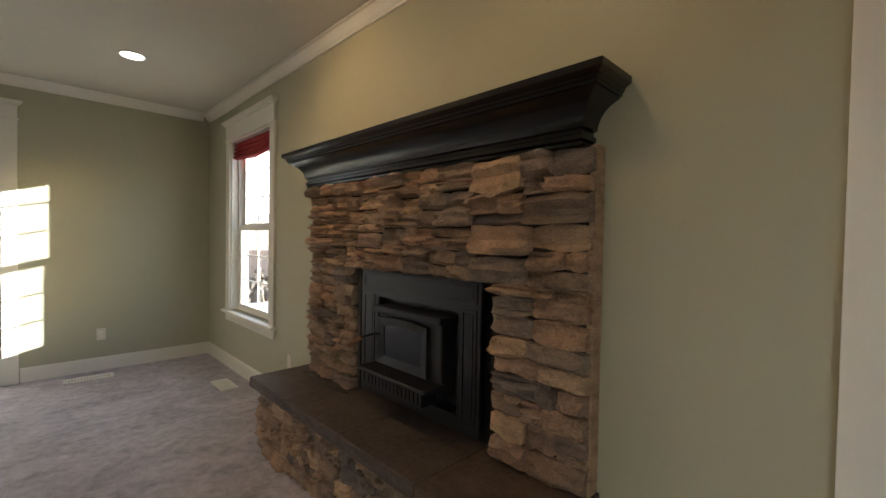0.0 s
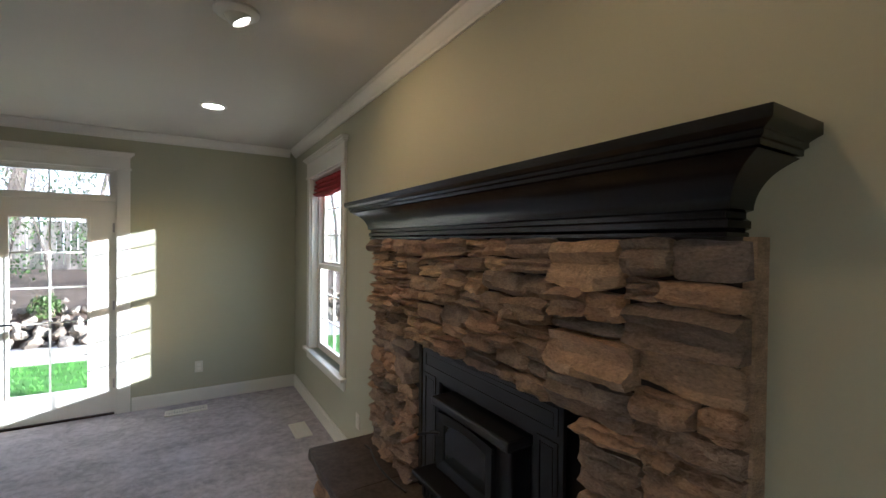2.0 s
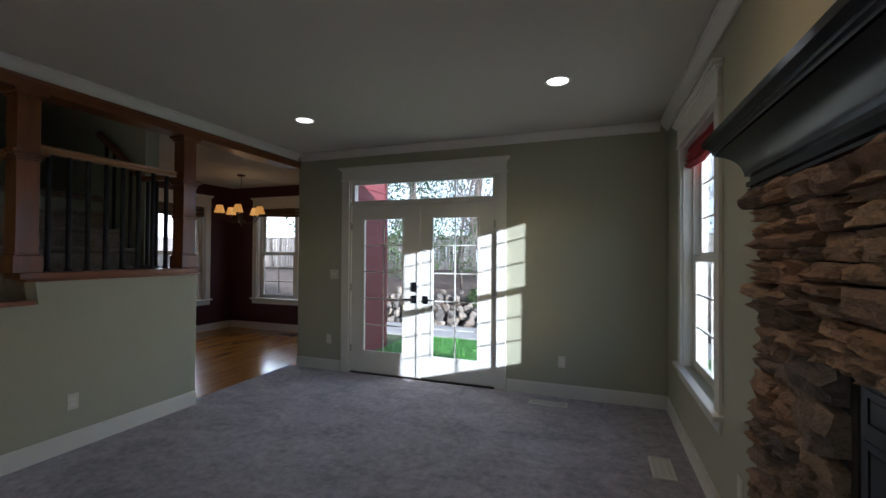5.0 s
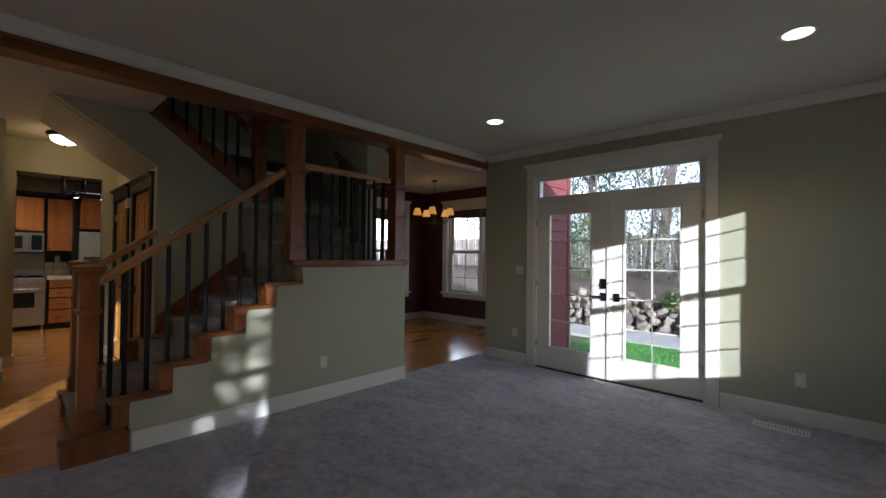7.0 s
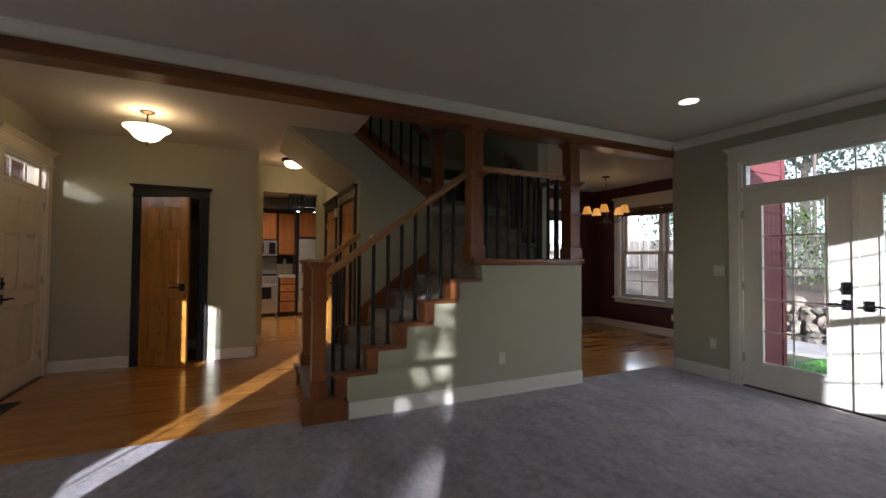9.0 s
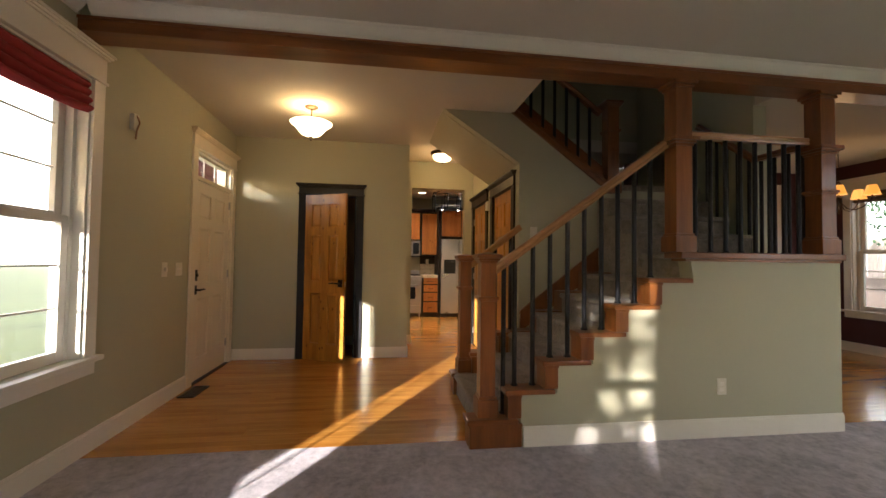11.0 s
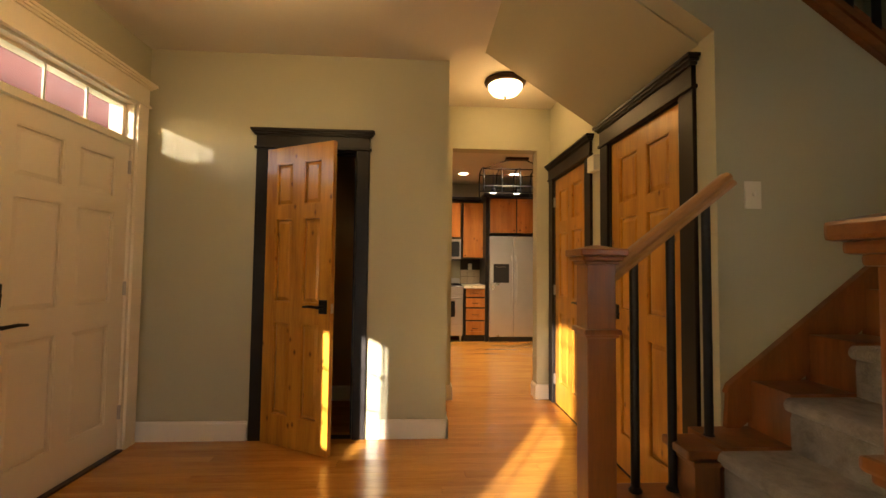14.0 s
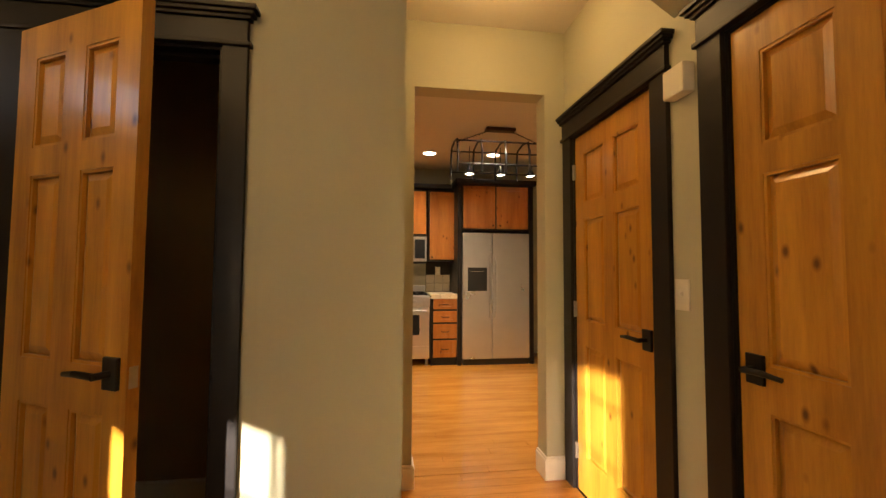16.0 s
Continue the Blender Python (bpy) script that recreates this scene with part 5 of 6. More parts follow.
# ---- kitchen ----
KX = -9.10                        # front of the tall units
def cab_door(parent, y0, y1, z0, z1, x, name="door", pull=None):
    """A flat-panel cabinet door facing +x, given in world places."""
    bm = bmesh.new()
    wall_boxes(bm, "y", y0, y1, x, x + 0.02, z0, z1, [(y0 + 0.055, y1 - 0.055, z0 + 0.055, z1 - 0.055)] if z1 - z0 > 0.2 else [(y0 + 0.035, y1 - 0.035, z0 + 0.035, z1 - 0.035)])
    q = 0.055 if z1 - z0 > 0.2 else 0.035
    box(bm, x, x + 0.010, y0 + q, y1 - q, z0 + q, z1 - q)
    box(bm, x, x + 0.016, y0 + q + 0.03, y1 - q - 0.03, z0 + q + 0.02, z1 - q - 0.02, bevel=0.004) if z1 - z0 < 0.2 else None
    ob = part(name, bm, M_ALDER, parent)
    ob.matrix_parent_inverse = parent.matrix_world.inverted()
    if pull:
        bm = bmesh.new()
        py, pz = pull
        cyl(bm, (x + 0.018, py, pz), (x + 0.034, py, pz), 0.010, 0.013, 12)
        k = part("knob", bm, M_IRON, ob)
    return ob


def wpart(name, bm, material, parent, label="", soft=False):
    ob = part(name, bm, material, parent, label, soft)
    ob.matrix_parent_inverse = parent.matrix_world.inverted()
    return ob


def wbox(name, dims, material, parent, bevel=0.0, label=""):
    bm = bmesh.new()
    box(bm, *dims, bevel=bevel)
    return wpart(name, bm, material, parent, label)


FY0, FY1 = 2.143, 3.053
f = thing("refrigerator", (KX, FY0, 0), "stainless side-by-side refrigerator with ice dispenser", "refrigerator")
wbox("body", (-9.78, KX - 0.06, FY0, FY1, 0.02, 1.745), M_BLACK, f)
wbox("toe_grille", (KX - 0.06, KX - 0.03, FY0 + 0.01, FY1 - 0.01, 0.0, 0.075), M_BLACK, f)
FM = 2.541
wbox("freezer_door", (KX - 0.058, KX, FY0, FM - 0.004, 0.085, 1.74), M_STEEL, f, 0.008)
wbox("fridge_door", (KX - 0.058, KX, FM + 0.004, FY1, 0.085, 1.74), M_STEEL, f, 0.008)
for s in (-1, 1):
    bm = bmesh.new()
    y = FM + s * 0.035
    tube(bm, [(KX + 0.004, y, 0.62), (KX + 0.045, y + s * 0.005, 0.72), (KX + 0.052, y + s * 0.006, 1.03), (KX + 0.045, y + s * 0.005, 1.32), (KX + 0.004, y, 1.42)], 0.011, 10)
    wpart("handle", bm, M_STEEL, f, soft=True)
bm = bmesh.new()
box(bm, KX - 0.002, KX + 0.004, 2.21, 2.47, 0.97, 1.28, bevel=0.004)
disp = wpart("dispenser", bm, M_BLACK, f)
bm = bmesh.new()
box(bm, KX - 0.04, KX + 0.002, 2.235, 2.445, 0.99, 1.19)
wpart("recess", bm, M_FIREGLASS, disp)
for i in range(5):
    bm = bmesh.new()
    box(bm, KX + 0.003, KX + 0.0055, 2.26 + i * 0.035, 2.275 + i * 0.035, 1.225, 1.232)
    wpart("button", bm, M_PLATE, disp)

# tall dark surround, cabinets above and beside
u = thing("fridge_surround", (KX, FY0, 0), "dark-stained wooden refrigerator surround panels", "cabinet")
wbox("side_panel", (-9.79, KX - 0.02, FY0 - 0.065, FY0 - 0.012, 0.0, 2.45), M_BLACKTRIM, u)
wbox("side_panel", (-9.79, KX - 0.02, FY1 + 0.012, FY1 + 0.065, 0.0, 2.45), M_BLACKTRIM, u)
wbox("cornice", (-9.79, KX + 0.03, FY0 - 0.10, FY1 + 0.10, 2.39, 2.46), M_BLACKTRIM, u, 0.012)
u = thing("wall_cabinet", (KX, FY0, 1.79), "orange alder cabinet above the refrigerator", "cabinet", "kitchen wall cabinets")
wbox("body", (-9.79, KX - 0.03, FY0, FY1, 1.775, 2.385), M_BLACKTRIM, u)
cab_door(u, FY0 + 0.01, FM + 0.045, 1.80, 2.37, KX - 0.03, pull=(FM + 0.01, 1.84))
cab_door(u, FM + 0.065, FY1 - 0.01, 1.80, 2.37, KX - 0.03, pull=(FM + 0.11, 1.84))
UX = -9.44
for y0, y1, z0, z1, pl in ((1.72, 2.10, 1.37, 2.36, (1.77, 1.42)), (0.94, 1.70, 1.72, 2.36, (1.30, 1.77)), (0.30, 0.92, 1.37, 2.36, (0.85, 1.42)), (-0.40, 0.28, 1.37, 2.36, (0.20, 1.42))):
    u = thing("wall_cabinet", (UX, y0, z0), "orange alder wall cabinet with dark frame", "cabinet", "kitchen wall cabinets")
    wbox("body", (-9.79, UX, y0, y1, z0, z1), M_BLACKTRIM, u)
    if y1 - y0 > 0.5:
        mdl = (y0 + y1) / 2
        cab_door(u, y0 + 0.015, mdl - 0.01, z0 + 0.02, z1 - 0.03, UX, pull=(mdl - 0.05, z0 + 0.06))
        cab_door(u, mdl + 0.01, y1 - 0.015, z0 + 0.02, z1 - 0.03, UX, pull=(mdl + 0.05, z0 + 0.06))
    else:
        cab_door(u, y0 + 0.02, y1 - 0.02, z0 + 0.02, z1 - 0.03, UX, pull=pl)
bm = bmesh.new()
box(bm, -9.79, UX + 0.05, -0.45, FY0 - 0.105, 2.37, 2.44, bevel=0.012)
cor = tagged(obj("cabinet_cornice", bm, M_BLACKTRIM), "dark stained cornice above kitchen wall cabinets", "cornice")
BX = -9.17
b = thing("base_cabinet", (BX, 1.74, 0), "orange alder four-drawer base cabinet", "cabinet", "kitchen base cabinets")
wbox("body", (-9.79, BX, 1.735, 2.10, 0.0, 0.885), M_BLACKTRIM, b)
for z0, z1 in ((0.105, 0.325), (0.350, 0.535), (0.560, 0.705), (0.730, 0.865)):
    dr = cab_door(b, 1.765, 2.075, z0, z1, BX, "drawer")
    bm = bmesh.new()
    tube(bm, [(BX + 0.018, 1.87, (z0 + z1) / 2), (BX + 0.040, 1.88, (z0 + z1) / 2 - 0.006), (BX + 0.040, 1.96, (z0 + z1) / 2 - 0.006), (BX + 0.018, 1.97, (z0 + z1) / 2)], 0.005, 8)
    wpart("pull", bm, M_IRON, dr)
b = thing("base_cabinet", (BX, 0.2, 0), "orange alder base cabinet beside range", "cabinet", "kitchen base cabinets")
wbox("body", (-9.79, BX, -0.40, 0.93, 0.0, 0.885), M_BLACKTRIM, b)
cab_door(b, 0.32, 0.90, 0.12, 0.68, BX)
cab_door(b, 0.32, 0.90, 0.72, 0.865, BX, "drawer")
cab_door(b, -0.35, 0.28, 0.12, 0.68, BX)
bm = bmesh.new()
box(bm, -9.79, BX + 0.03, 1.725, 2.104, 0.886, 0.905)
box(bm, -9.79, BX + 0.03, -0.40, 0.935, 0.886, 0.905)
ct = tagged(obj("countertop", bm, M_MORTAR), "cream tiled kitchen countertop", "countertop")
for y in (1.728, 1.854, 1.980):
    for i in range(5):
        bm = bmesh.new()
        x1 = BX + 0.034 - i * 0.126
        box(bm, x1 - 0.122, x1, y, y + 0.122, 0.868 if i == 0 else 0.905, 0.925, bevel=0.003)
        part("tile", bm, M_TILE, ct)
bm = bmesh.new()
box(bm, -9.80, -9.792, 1.725, 2.10, 0.925, 1.37)
bs = tagged(obj("backsplash", bm, M_MORTAR), "cream square tile backsplash", "backsplash")
for i in range(3):
    for j in range(2):
        bm = bmesh.new()
        box(bm, -9.793, -9.784, 1.73 + i * 0.124, 1.850 + i * 0.124, 0.93 + j * 0.124, 1.050 + j * 0.124, bevel=0.002)
        part("tile", bm, M_TILE, bs)
plate("wall_outlet", pose(-9.79, 1.90, 1.23, 0, 0, 90), "dark outlet plate on kitchen backsplash", "outlet")

r = thing("range_cooker", (BX, 1.33, 0), "stainless steel gas range cooker", "range")
wbox("body", (-9.79, BX + 0.0, 0.955, 1.715, 0.09, 0.90), M_STEEL, r)
for y in (0.99, 1.68):
    bm = bmesh.new()
    cyl(bm, (BX - 0.04, y, 0.0), (BX - 0.04, y, 0.10), 0.018)
    wpart("foot", bm, M_STEEL, r)
wbox("oven_door", (BX, BX + 0.03, 0.965, 1.705, 0.27, 0.755), M_STEEL, r, 0.005)
wbox("oven_window", (BX + 0.030, BX + 0.033, 1.09, 1.58, 0.40, 0.66), M_FIREGLASS, r)
wbox("warming_drawer", (BX, BX + 0.03, 0.965, 1.705, 0.105, 0.255), M_STEEL, r, 0.005)
bm = bmesh.new()
tube(bm, [(BX + 0.03, 1.0, 0.715), (BX + 0.07, 1.0, 0.715), (BX + 0.07, 1.67, 0.715), (BX + 0.03, 1.67, 0.715)], 0.010, 10)
wpart("handle", bm, M_STEEL, r)
wbox("control_panel", (BX, BX + 0.045, 0.955, 1.715, 0.775, 0.90), M_STEEL, r, 0.008)
for i in range(6):
    bm = bmesh.new()
    y = 1.03 + i * 0.122
    cyl(bm, (BX + 0.045, y, 0.835), (BX + 0.075, y, 0.835), 0.024, 0.020, 16)
    wpart("knob", bm, M_STEEL, r)
bm = bmesh.new()
for i in range(7):
    y = 0.99 + i * 0.115
    box(bm, -9.72, BX - 0.03, y - 0.006, y + 0.006, 0.905, 0.935)
for x in (-9.70, -9.45, BX - 0.05):
    box(bm, x - 0.006, x + 0.006, 0.98, 1.69, 0.912, 0.935)
wpart("grate", bm, M_IRON, r)
wbox("backguard", (-9.79, -9.74, 0.955, 1.715, 0.90, 1.02), M_STEEL, r, 0.004)
mw = thing("microwave", (UX, 1.33, 1.34), "stainless over-range microwave oven", "microwave")
wbox("body", (-9.79, UX + 0.02, 0.95, 1.70, 1.335, 1.715), M_BLACK, mw)
wbox("door", (UX + 0.02, UX + 0.045, 0.955, 1.50, 1.36, 1.70), M_STEEL, mw, 0.004)
wbox("window", (UX + 0.045, UX + 0.048, 1.02, 1.42, 1.42, 1.64), M_FIREGLASS, mw)
wbox("control_panel", (UX + 0.02, UX + 0.046, 1.505, 1.695, 1.36, 1.70), M_STEEL, mw, 0.004)
wbox("display", (UX + 0.046, UX + 0.049, 1.53, 1.67, 1.40, 1.66), M_FIREGLASS, mw)

# hanging pot rack with three lamps
PX, PY0, PY1 = -7.90, 1.82, 2.80
PM = (PY0 + PY1) / 2
p = thing("pot_rack", (PX, PM, CEIL), "black iron hanging pot rack with lamps", "pot rack")
bm = bmesh.new()
box(bm, PX - 0.05, PX + 0.05, PM - 0.16, PM + 0.16, 2.705, CEIL, bevel=0.01)
wpart("canopy", bm, M_BRONZE, p)
for s, ye in ((-1, PY0 + 0.03), (1, PY1 - 0.03)):
    bm = bmesh.new()
    ya = PM + s * 0.12
    n = 11
    for i in range(n):
        u = (i + 0.5) / n
        rr = bmesh.ops.create_cone(bm, cap_ends=False, segments=8, radius1=0.016, radius2=0.016, depth=0.005)
        bmesh.ops.transform(bm, matrix=pose(PX, ya + (ye - ya) * u, 2.71 - 0.135 * u, 90, 90 * (i % 2), 20), verts=rr["verts"])
    tube(bm, [(PX, ya, 2.71), (PX, ye, 2.575)], 0.0045, 6)
    wpart("chain", bm, M_IRON, p)
for z in (2.53, 2.30):
    for x in (PX - 0.20, PX + 0.20):
        bm = bmesh.new()
        tube(bm, [(x, PY0, z), (x, PY1, z)], 0.009, 8)
        wpart("rail", bm, M_IRON, p)
for i in range(5):
    y = PY0 + (PY1 - PY0) * i / 4
    bm = bmesh.new()
    tube(bm, [(PX - 0.20, y, 2.22), (PX - 0.215, y, 2.40), (PX - 0.17, y, 2.55), (PX, y, 2.575), (PX + 0.17, y, 2.55), (PX + 0.215, y, 2.40), (PX + 0.20, y, 2.22)], 0.011, 8)
    wpart("hoop", bm, M_IRON, p)
for i in range(3):
    y = PY0 + 0.16 + i * (PY1 - PY0 - 0.32) / 2
    bm = bmesh.new()
    cyl(bm, (PX, y, 2.53), (PX, y, 2.32), 0.005, None, 8)
    lathe(bm, [(0.015, 2.34), (0.022, 2.30), (0.036, 2.27), (0.055, 2.235), (0.053, 2.235), (0.03, 2.262)], (PX, y, 0), 20)
    sh = wpart("lamp_shade", bm, M_IRON, p)
    bm = bmesh.new()
    lathe(bm, [(0.046, 2.246), (0.030, 2.238), (0.0, 2.236)], (PX, y, 0), 18)
    wpart("bulb", bm, M_BULB, sh)
    lamp("pot_lamp", "SPOT", (PX, y, 2.225), POT_POWER, WARM, 0.04, None, 120, 0.7)
for x, y in ((-8.95, 1.68), (-8.90, 2.50), (-8.9, 0.4), (-7.2, 0.6), (-7.2, 3.4)):
    recessed_can(x, y, CEIL, "round white recessed kitchen light, lit")
# two fill spots added at no fixture, to light the whole kitchen
for x, y in ((-8.6, 1.2), (-7.4, 2.2)):
    lamp("kitchen_fill", "SPOT", (x, y, CEIL - 0.03), KITCHEN_POWER, WARM, 0.12, None, 150, 0.8)


# ---- outdoors ----
GROUND = -0.16
bm = bmesh.new()
n = 40
for i in range(n + 1):
    for j in range(n + 1):
        bm.verts.new(((i / n - 0.5) * 600, (j / n - 0.5) * 600, GROUND - 0.02))
bm.verts.ensure_lookup_table()
for i in range(n):
    for j in range(n):
        a = i * (n + 1) + j
        bm.faces.new((bm.verts[a], bm.verts[a + n + 1], bm.verts[a + n + 2], bm.verts[a + 1]))
structure("ground", bm, M_EARTH, "brown-green yard ground around the house")

bm = bmesh.new()
prism(bm, [(6.1, GROUND - 0.05), (9.0, GROUND - 0.05), (9.0, GROUND + 0.005), (6.1, GROUND + 0.005)], "x", -2.40, 5.5)
structure("lawn", bm, M_GRASS, "bright green mown lawn beyond patio doors")
rnd = random.Random(4)
vs, fs = [], []
for i in range(9000):
    x, y = rnd.uniform(-2.35, 5.4), rnd.uniform(6.2, 8.95)
    a, h, w = rnd.uniform(0, 6.28), rnd.uniform(0.025, 0.06), 0.007
    k = len(vs)
    c, s = math.cos(a) * w, math.sin(a) * w
    vs += [(x - c, y - s, GROUND), (x + c, y + s, GROUND), (x + rnd.uniform(-0.02, 0.02), y + rnd.uniform(-0.02, 0.02), GROUND + h)]
    fs.append((k, k + 1, k + 2))
me = bpy.data.meshes.new("grass")
me.from_pydata(vs, [], fs)
me.materials.append(M_GRASS)
tagged(new("grass", me), "short bright green grass blades on lawn", "grass", kind="stuff")
bm = bmesh.new()
prism(bm, [(-3.5, 9.0), (6.0, 8.8), (7.5, 9.6), (6.0, 10.1), (-3.5, 10.3)], "z", GROUND - 0.04, GROUND + 0.03)
structure("path", bm, M_GRAVEL, "pale gravel garden path")
# mulch bank behind the boulders
bm = bmesh.new()
rows = []
for j in range(13):
    y = 10.25 + j * 0.58
    rows.append([bm.verts.new((-14 + i * 0.8, y, -0.05 + 0.36 * min(1, j / 1) + 0.55 * min(1, j / 9) + 0.10 * noise.noise((i * 0.5, y * 0.7, 1)) - (0.1 if j == 0 else 0))) for i in range(36)])
for a, b in zip(rows, rows[1:]):
    for i in range(35):
        bm.faces.new((a[i], a[i + 1], b[i + 1], b[i]))
structure("mulch_bank", bm, M_SOIL, "dark bark mulch bank behind boulders")


def boulder_mesh(seed):
    bm = bmesh.new()
    bmesh.ops.create_icosphere(bm, subdivisions=3, radius=0.5)
    r = random.Random(seed + 40)
    cuts = [(Vector((r.gauss(0, 1), r.gauss(0, 1), r.gauss(0, 1))).normalized(), r.uniform(0.27, 0.43)) for _ in range(9)]
    for v in bm.verts:
        for n, d in cuts:  # broken faces
            v.co -= n * max(0.0, v.co.dot(n) - d)
        v.co *= 1 + 0.30 * noise.noise(v.co * 4.5 + Vector((seed * 7.3, 0, 0))) + 0.10 * noise.noise(v.co * 11 + Vector((0, seed * 3.1, 0)))
    me = bpy.data.meshes.new("boulder")
    bm.to_mesh(me)
    bm.free()
    me.materials.append(M_ROCK)
    for q in me.polygons:
        q.use_smooth = True
    me.set_sharp_from_angle(angle=radians(24))
    return me


boulders = [boulder_mesh(i) for i in range(6)]
rnd = random.Random(11)
for row, (y, z, lo, hi) in enumerate(((10.2, GROUND + 0.06, 0.18, 0.38), (10.33, 0.06, 0.15, 0.34), (10.48, 0.22, 0.13, 0.30), (10.75, 0.38, 0.12, 0.26), (11.6, 0.47, 0.12, 0.26))):
    x = -5.5
    while x < 6.0:
        s = rnd.uniform(lo, hi)
        ob = new("boulder", boulders[rnd.randrange(6)])
        ob.matrix_world = Matrix.LocRotScale((x + s / 2, y + rnd.uniform(-0.08, 0.08), z), Euler((rnd.uniform(0, 6), rnd.uniform(0, 6), rnd.uniform(0, 6))), (s * 1.15, s, s * 0.8))
        tagged(ob, "rough grey-brown garden boulder", "boulder", "boulders of garden wall")
        x += s * 0.95 + (rnd.uniform(0.2, 0.9) if row == 4 else 0)

# cedar fence
def fence(name, p, q, z0, h, label):
    p, q = Vector((*p, z0)), Vector((*q, z0))
    d = q - p
    L = d.length
    f = thing(name, Matrix.Translation(p) @ Matrix.Rotation(math.atan2(d.y, d.x), 4, "Z"), label, "fence")
    n = int(L / 0.15)
    bm = bmesh.new()
    box(bm, -0.068, 0.068, -0.01, 0.01, 0, h, bevel=0.002)
    bmesh.ops.recalc_face_normals(bm, faces=bm.faces[:])
    me = bpy.data.meshes.new("board")
    bm.to_mesh(me)
    bm.free()
    me.materials.append(M_CEDAR)
    r = random.Random(3)
    for i in range(min(n, 160)):
        b = new("board", me)
        b.parent = f
        b.matrix_local = pose((i + 0.5) * L / n, r.uniform(-0.004, 0.004), r.uniform(-0.02, 0.02), 0, r.uniform(-0.6, 0.6), 0)
    for z in (0.3, h - 0.3):
        boxpart("rail", (0, L, 0.012, 0.05, z - 0.045, z + 0.045), M_CEDAR, f)
    for i in range(int(L / 2.4) + 1):
        boxpart("post", (i * 2.4 - 0.045, i * 2.4 + 0.045, 0.012, 0.10, -0.4, h), M_CEDAR, f)


fence("fence", (-13.0, 16.4), (9.0, 16.0), 0.62, 1.55, "weathered grey cedar board fence")
fence("fence", (-13.0, 3.0), (-13.0, 16.4), 0.3, 1.7, "weathered grey cedar board fence")


# trees
def tree(name, x, y, z, h, label, seed, leaves=0, leaf=0.10, spread=0.42, crown=None, levels=3, thick=0.02, leaf_mat=None):
    r = random.Random(seed)
    e = thing(name, (x, y, z), label, "tree")
    tv, tf, tips = [], [], []

    def limb(p, q, r0, r1, seg):
        d = (q - p).normalized()
        a = d.orthogonal().normalized()
        b = d.cross(a)
        k = len(tv)
        for c, rr in ((p, r0), (q, r1)):
            for i in range(seg):
                t = 2 * math.pi * i / seg
                tv.append(c + a * (rr * math.cos(t)) + b * (rr * math.sin(t)))
        for i in range(seg):
            j = (i + 1) % seg
            tf.append((k + i, k + j, k + seg + j, k + seg + i))

    def grow(p, d, length, rad, level):
        segs = 3
        for s in range(segs):
            d2 = (d + Vector((r.uniform(-1, 1), r.uniform(-1, 1), r.uniform(-0.3, 0.6))) * 0.14).normalized()
            q = p + d2 * length / segs
            limb(p, q, rad * (1 - 0.22 * s), rad * (1 - 0.22 * (s + 1)), 7 if level < 2 else 3)
            p, d = q, d2
            if level >= 1:
                tips.append(p.copy())
            if level < levels and (level > 0 or s > 0):
                for _ in range(2 if level else 3):
                    a = r.uniform(0, 6.28)
                    side = Vector((math.cos(a), math.sin(a), r.uniform(0.0, 0.7)))
                    grow(p, (d * (1 - spread) + side * spread * 1.4).normalized(), length * r.uniform(0.48, 0.68), rad * 0.45, level + 1)
    grow(Vector((0, 0, -0.15)), Vector((0, 0, 1)), h * 0.62, h * thick, 0)
    tm = bpy.data.meshes.new("trunk")
    tm.from_pydata(tv, [], tf)
    tm.materials.append(M_BARK)
    for q in tm.polygons:
        q.use_smooth = True
    tk = new("trunk", tm)
    tk.parent = e
    if leaves:
        vs, fs = [], []
        for i in range(leaves):
            if crown:
                while True:
                    o = Vector((r.uniform(-1, 1), r.uniform(-1, 1), r.uniform(-1, 1)))
                    if o.length < 1 and noise.noise(o * 2.3 + Vector((seed, 0, 0))) > -0.12:
                        break
                c = Vector(crown[:3]) + Vector((o.x * crown[3], o.y * crown[3], o.z * crown[4]))
            else:
                c = r.choice(tips) + Vector((r.gauss(0, 0.14), r.gauss(0, 0.14), r.gauss(0, 0.12)))
            q = Euler((r.uniform(0, 6), r.uniform(0, 6), r.uniform(0, 6))).to_matrix()
            k = len(vs)
            w = leaf * r.uniform(0.6, 1.3)
            for u, v in ((-0.5, 0), (0, -0.28), (0.5, 0), (0, 0.28)):
                vs.append(c + q @ Vector((u * w, v * w, 0)))
            fs.append((k, k + 1, k + 2, k + 3))
        me = bpy.data.meshes.new("crown")
        me.from_pydata(vs, [], fs)
        me.materials.append(leaf_mat or M_LEAF)
        ob = new("crown", me)
        ob.parent = e
    return e


for i, (x, y, h) in enumerate(((-3.2, 14.2, 7.5), (-0.9, 15.1, 9.0), (0.9, 14.4, 8.0), (2.7, 17.5, 11.0), (-2.0, 18.5, 11.0), (5.2, 15.2, 9.0), (-6.4, 18.0, 10.0), (-8.2, 13.8, 7.0), (-1.6, 11.6, 3.8), (1.6, 12.3, 3.2), (3.9, 13.0, 4.5))):
    tree("bare_tree", x, y, 0.75, h, "bare grey deciduous tree with fine twigs", 20 + i, 90, 0.06, levels=4 if h < 5 else 3, thick=0.008)
M_FIRLEAF = plain("evergreen_foliage", (0.04, 0.085, 0.03), 0.7, 0.4, 3, 30, 0.0)
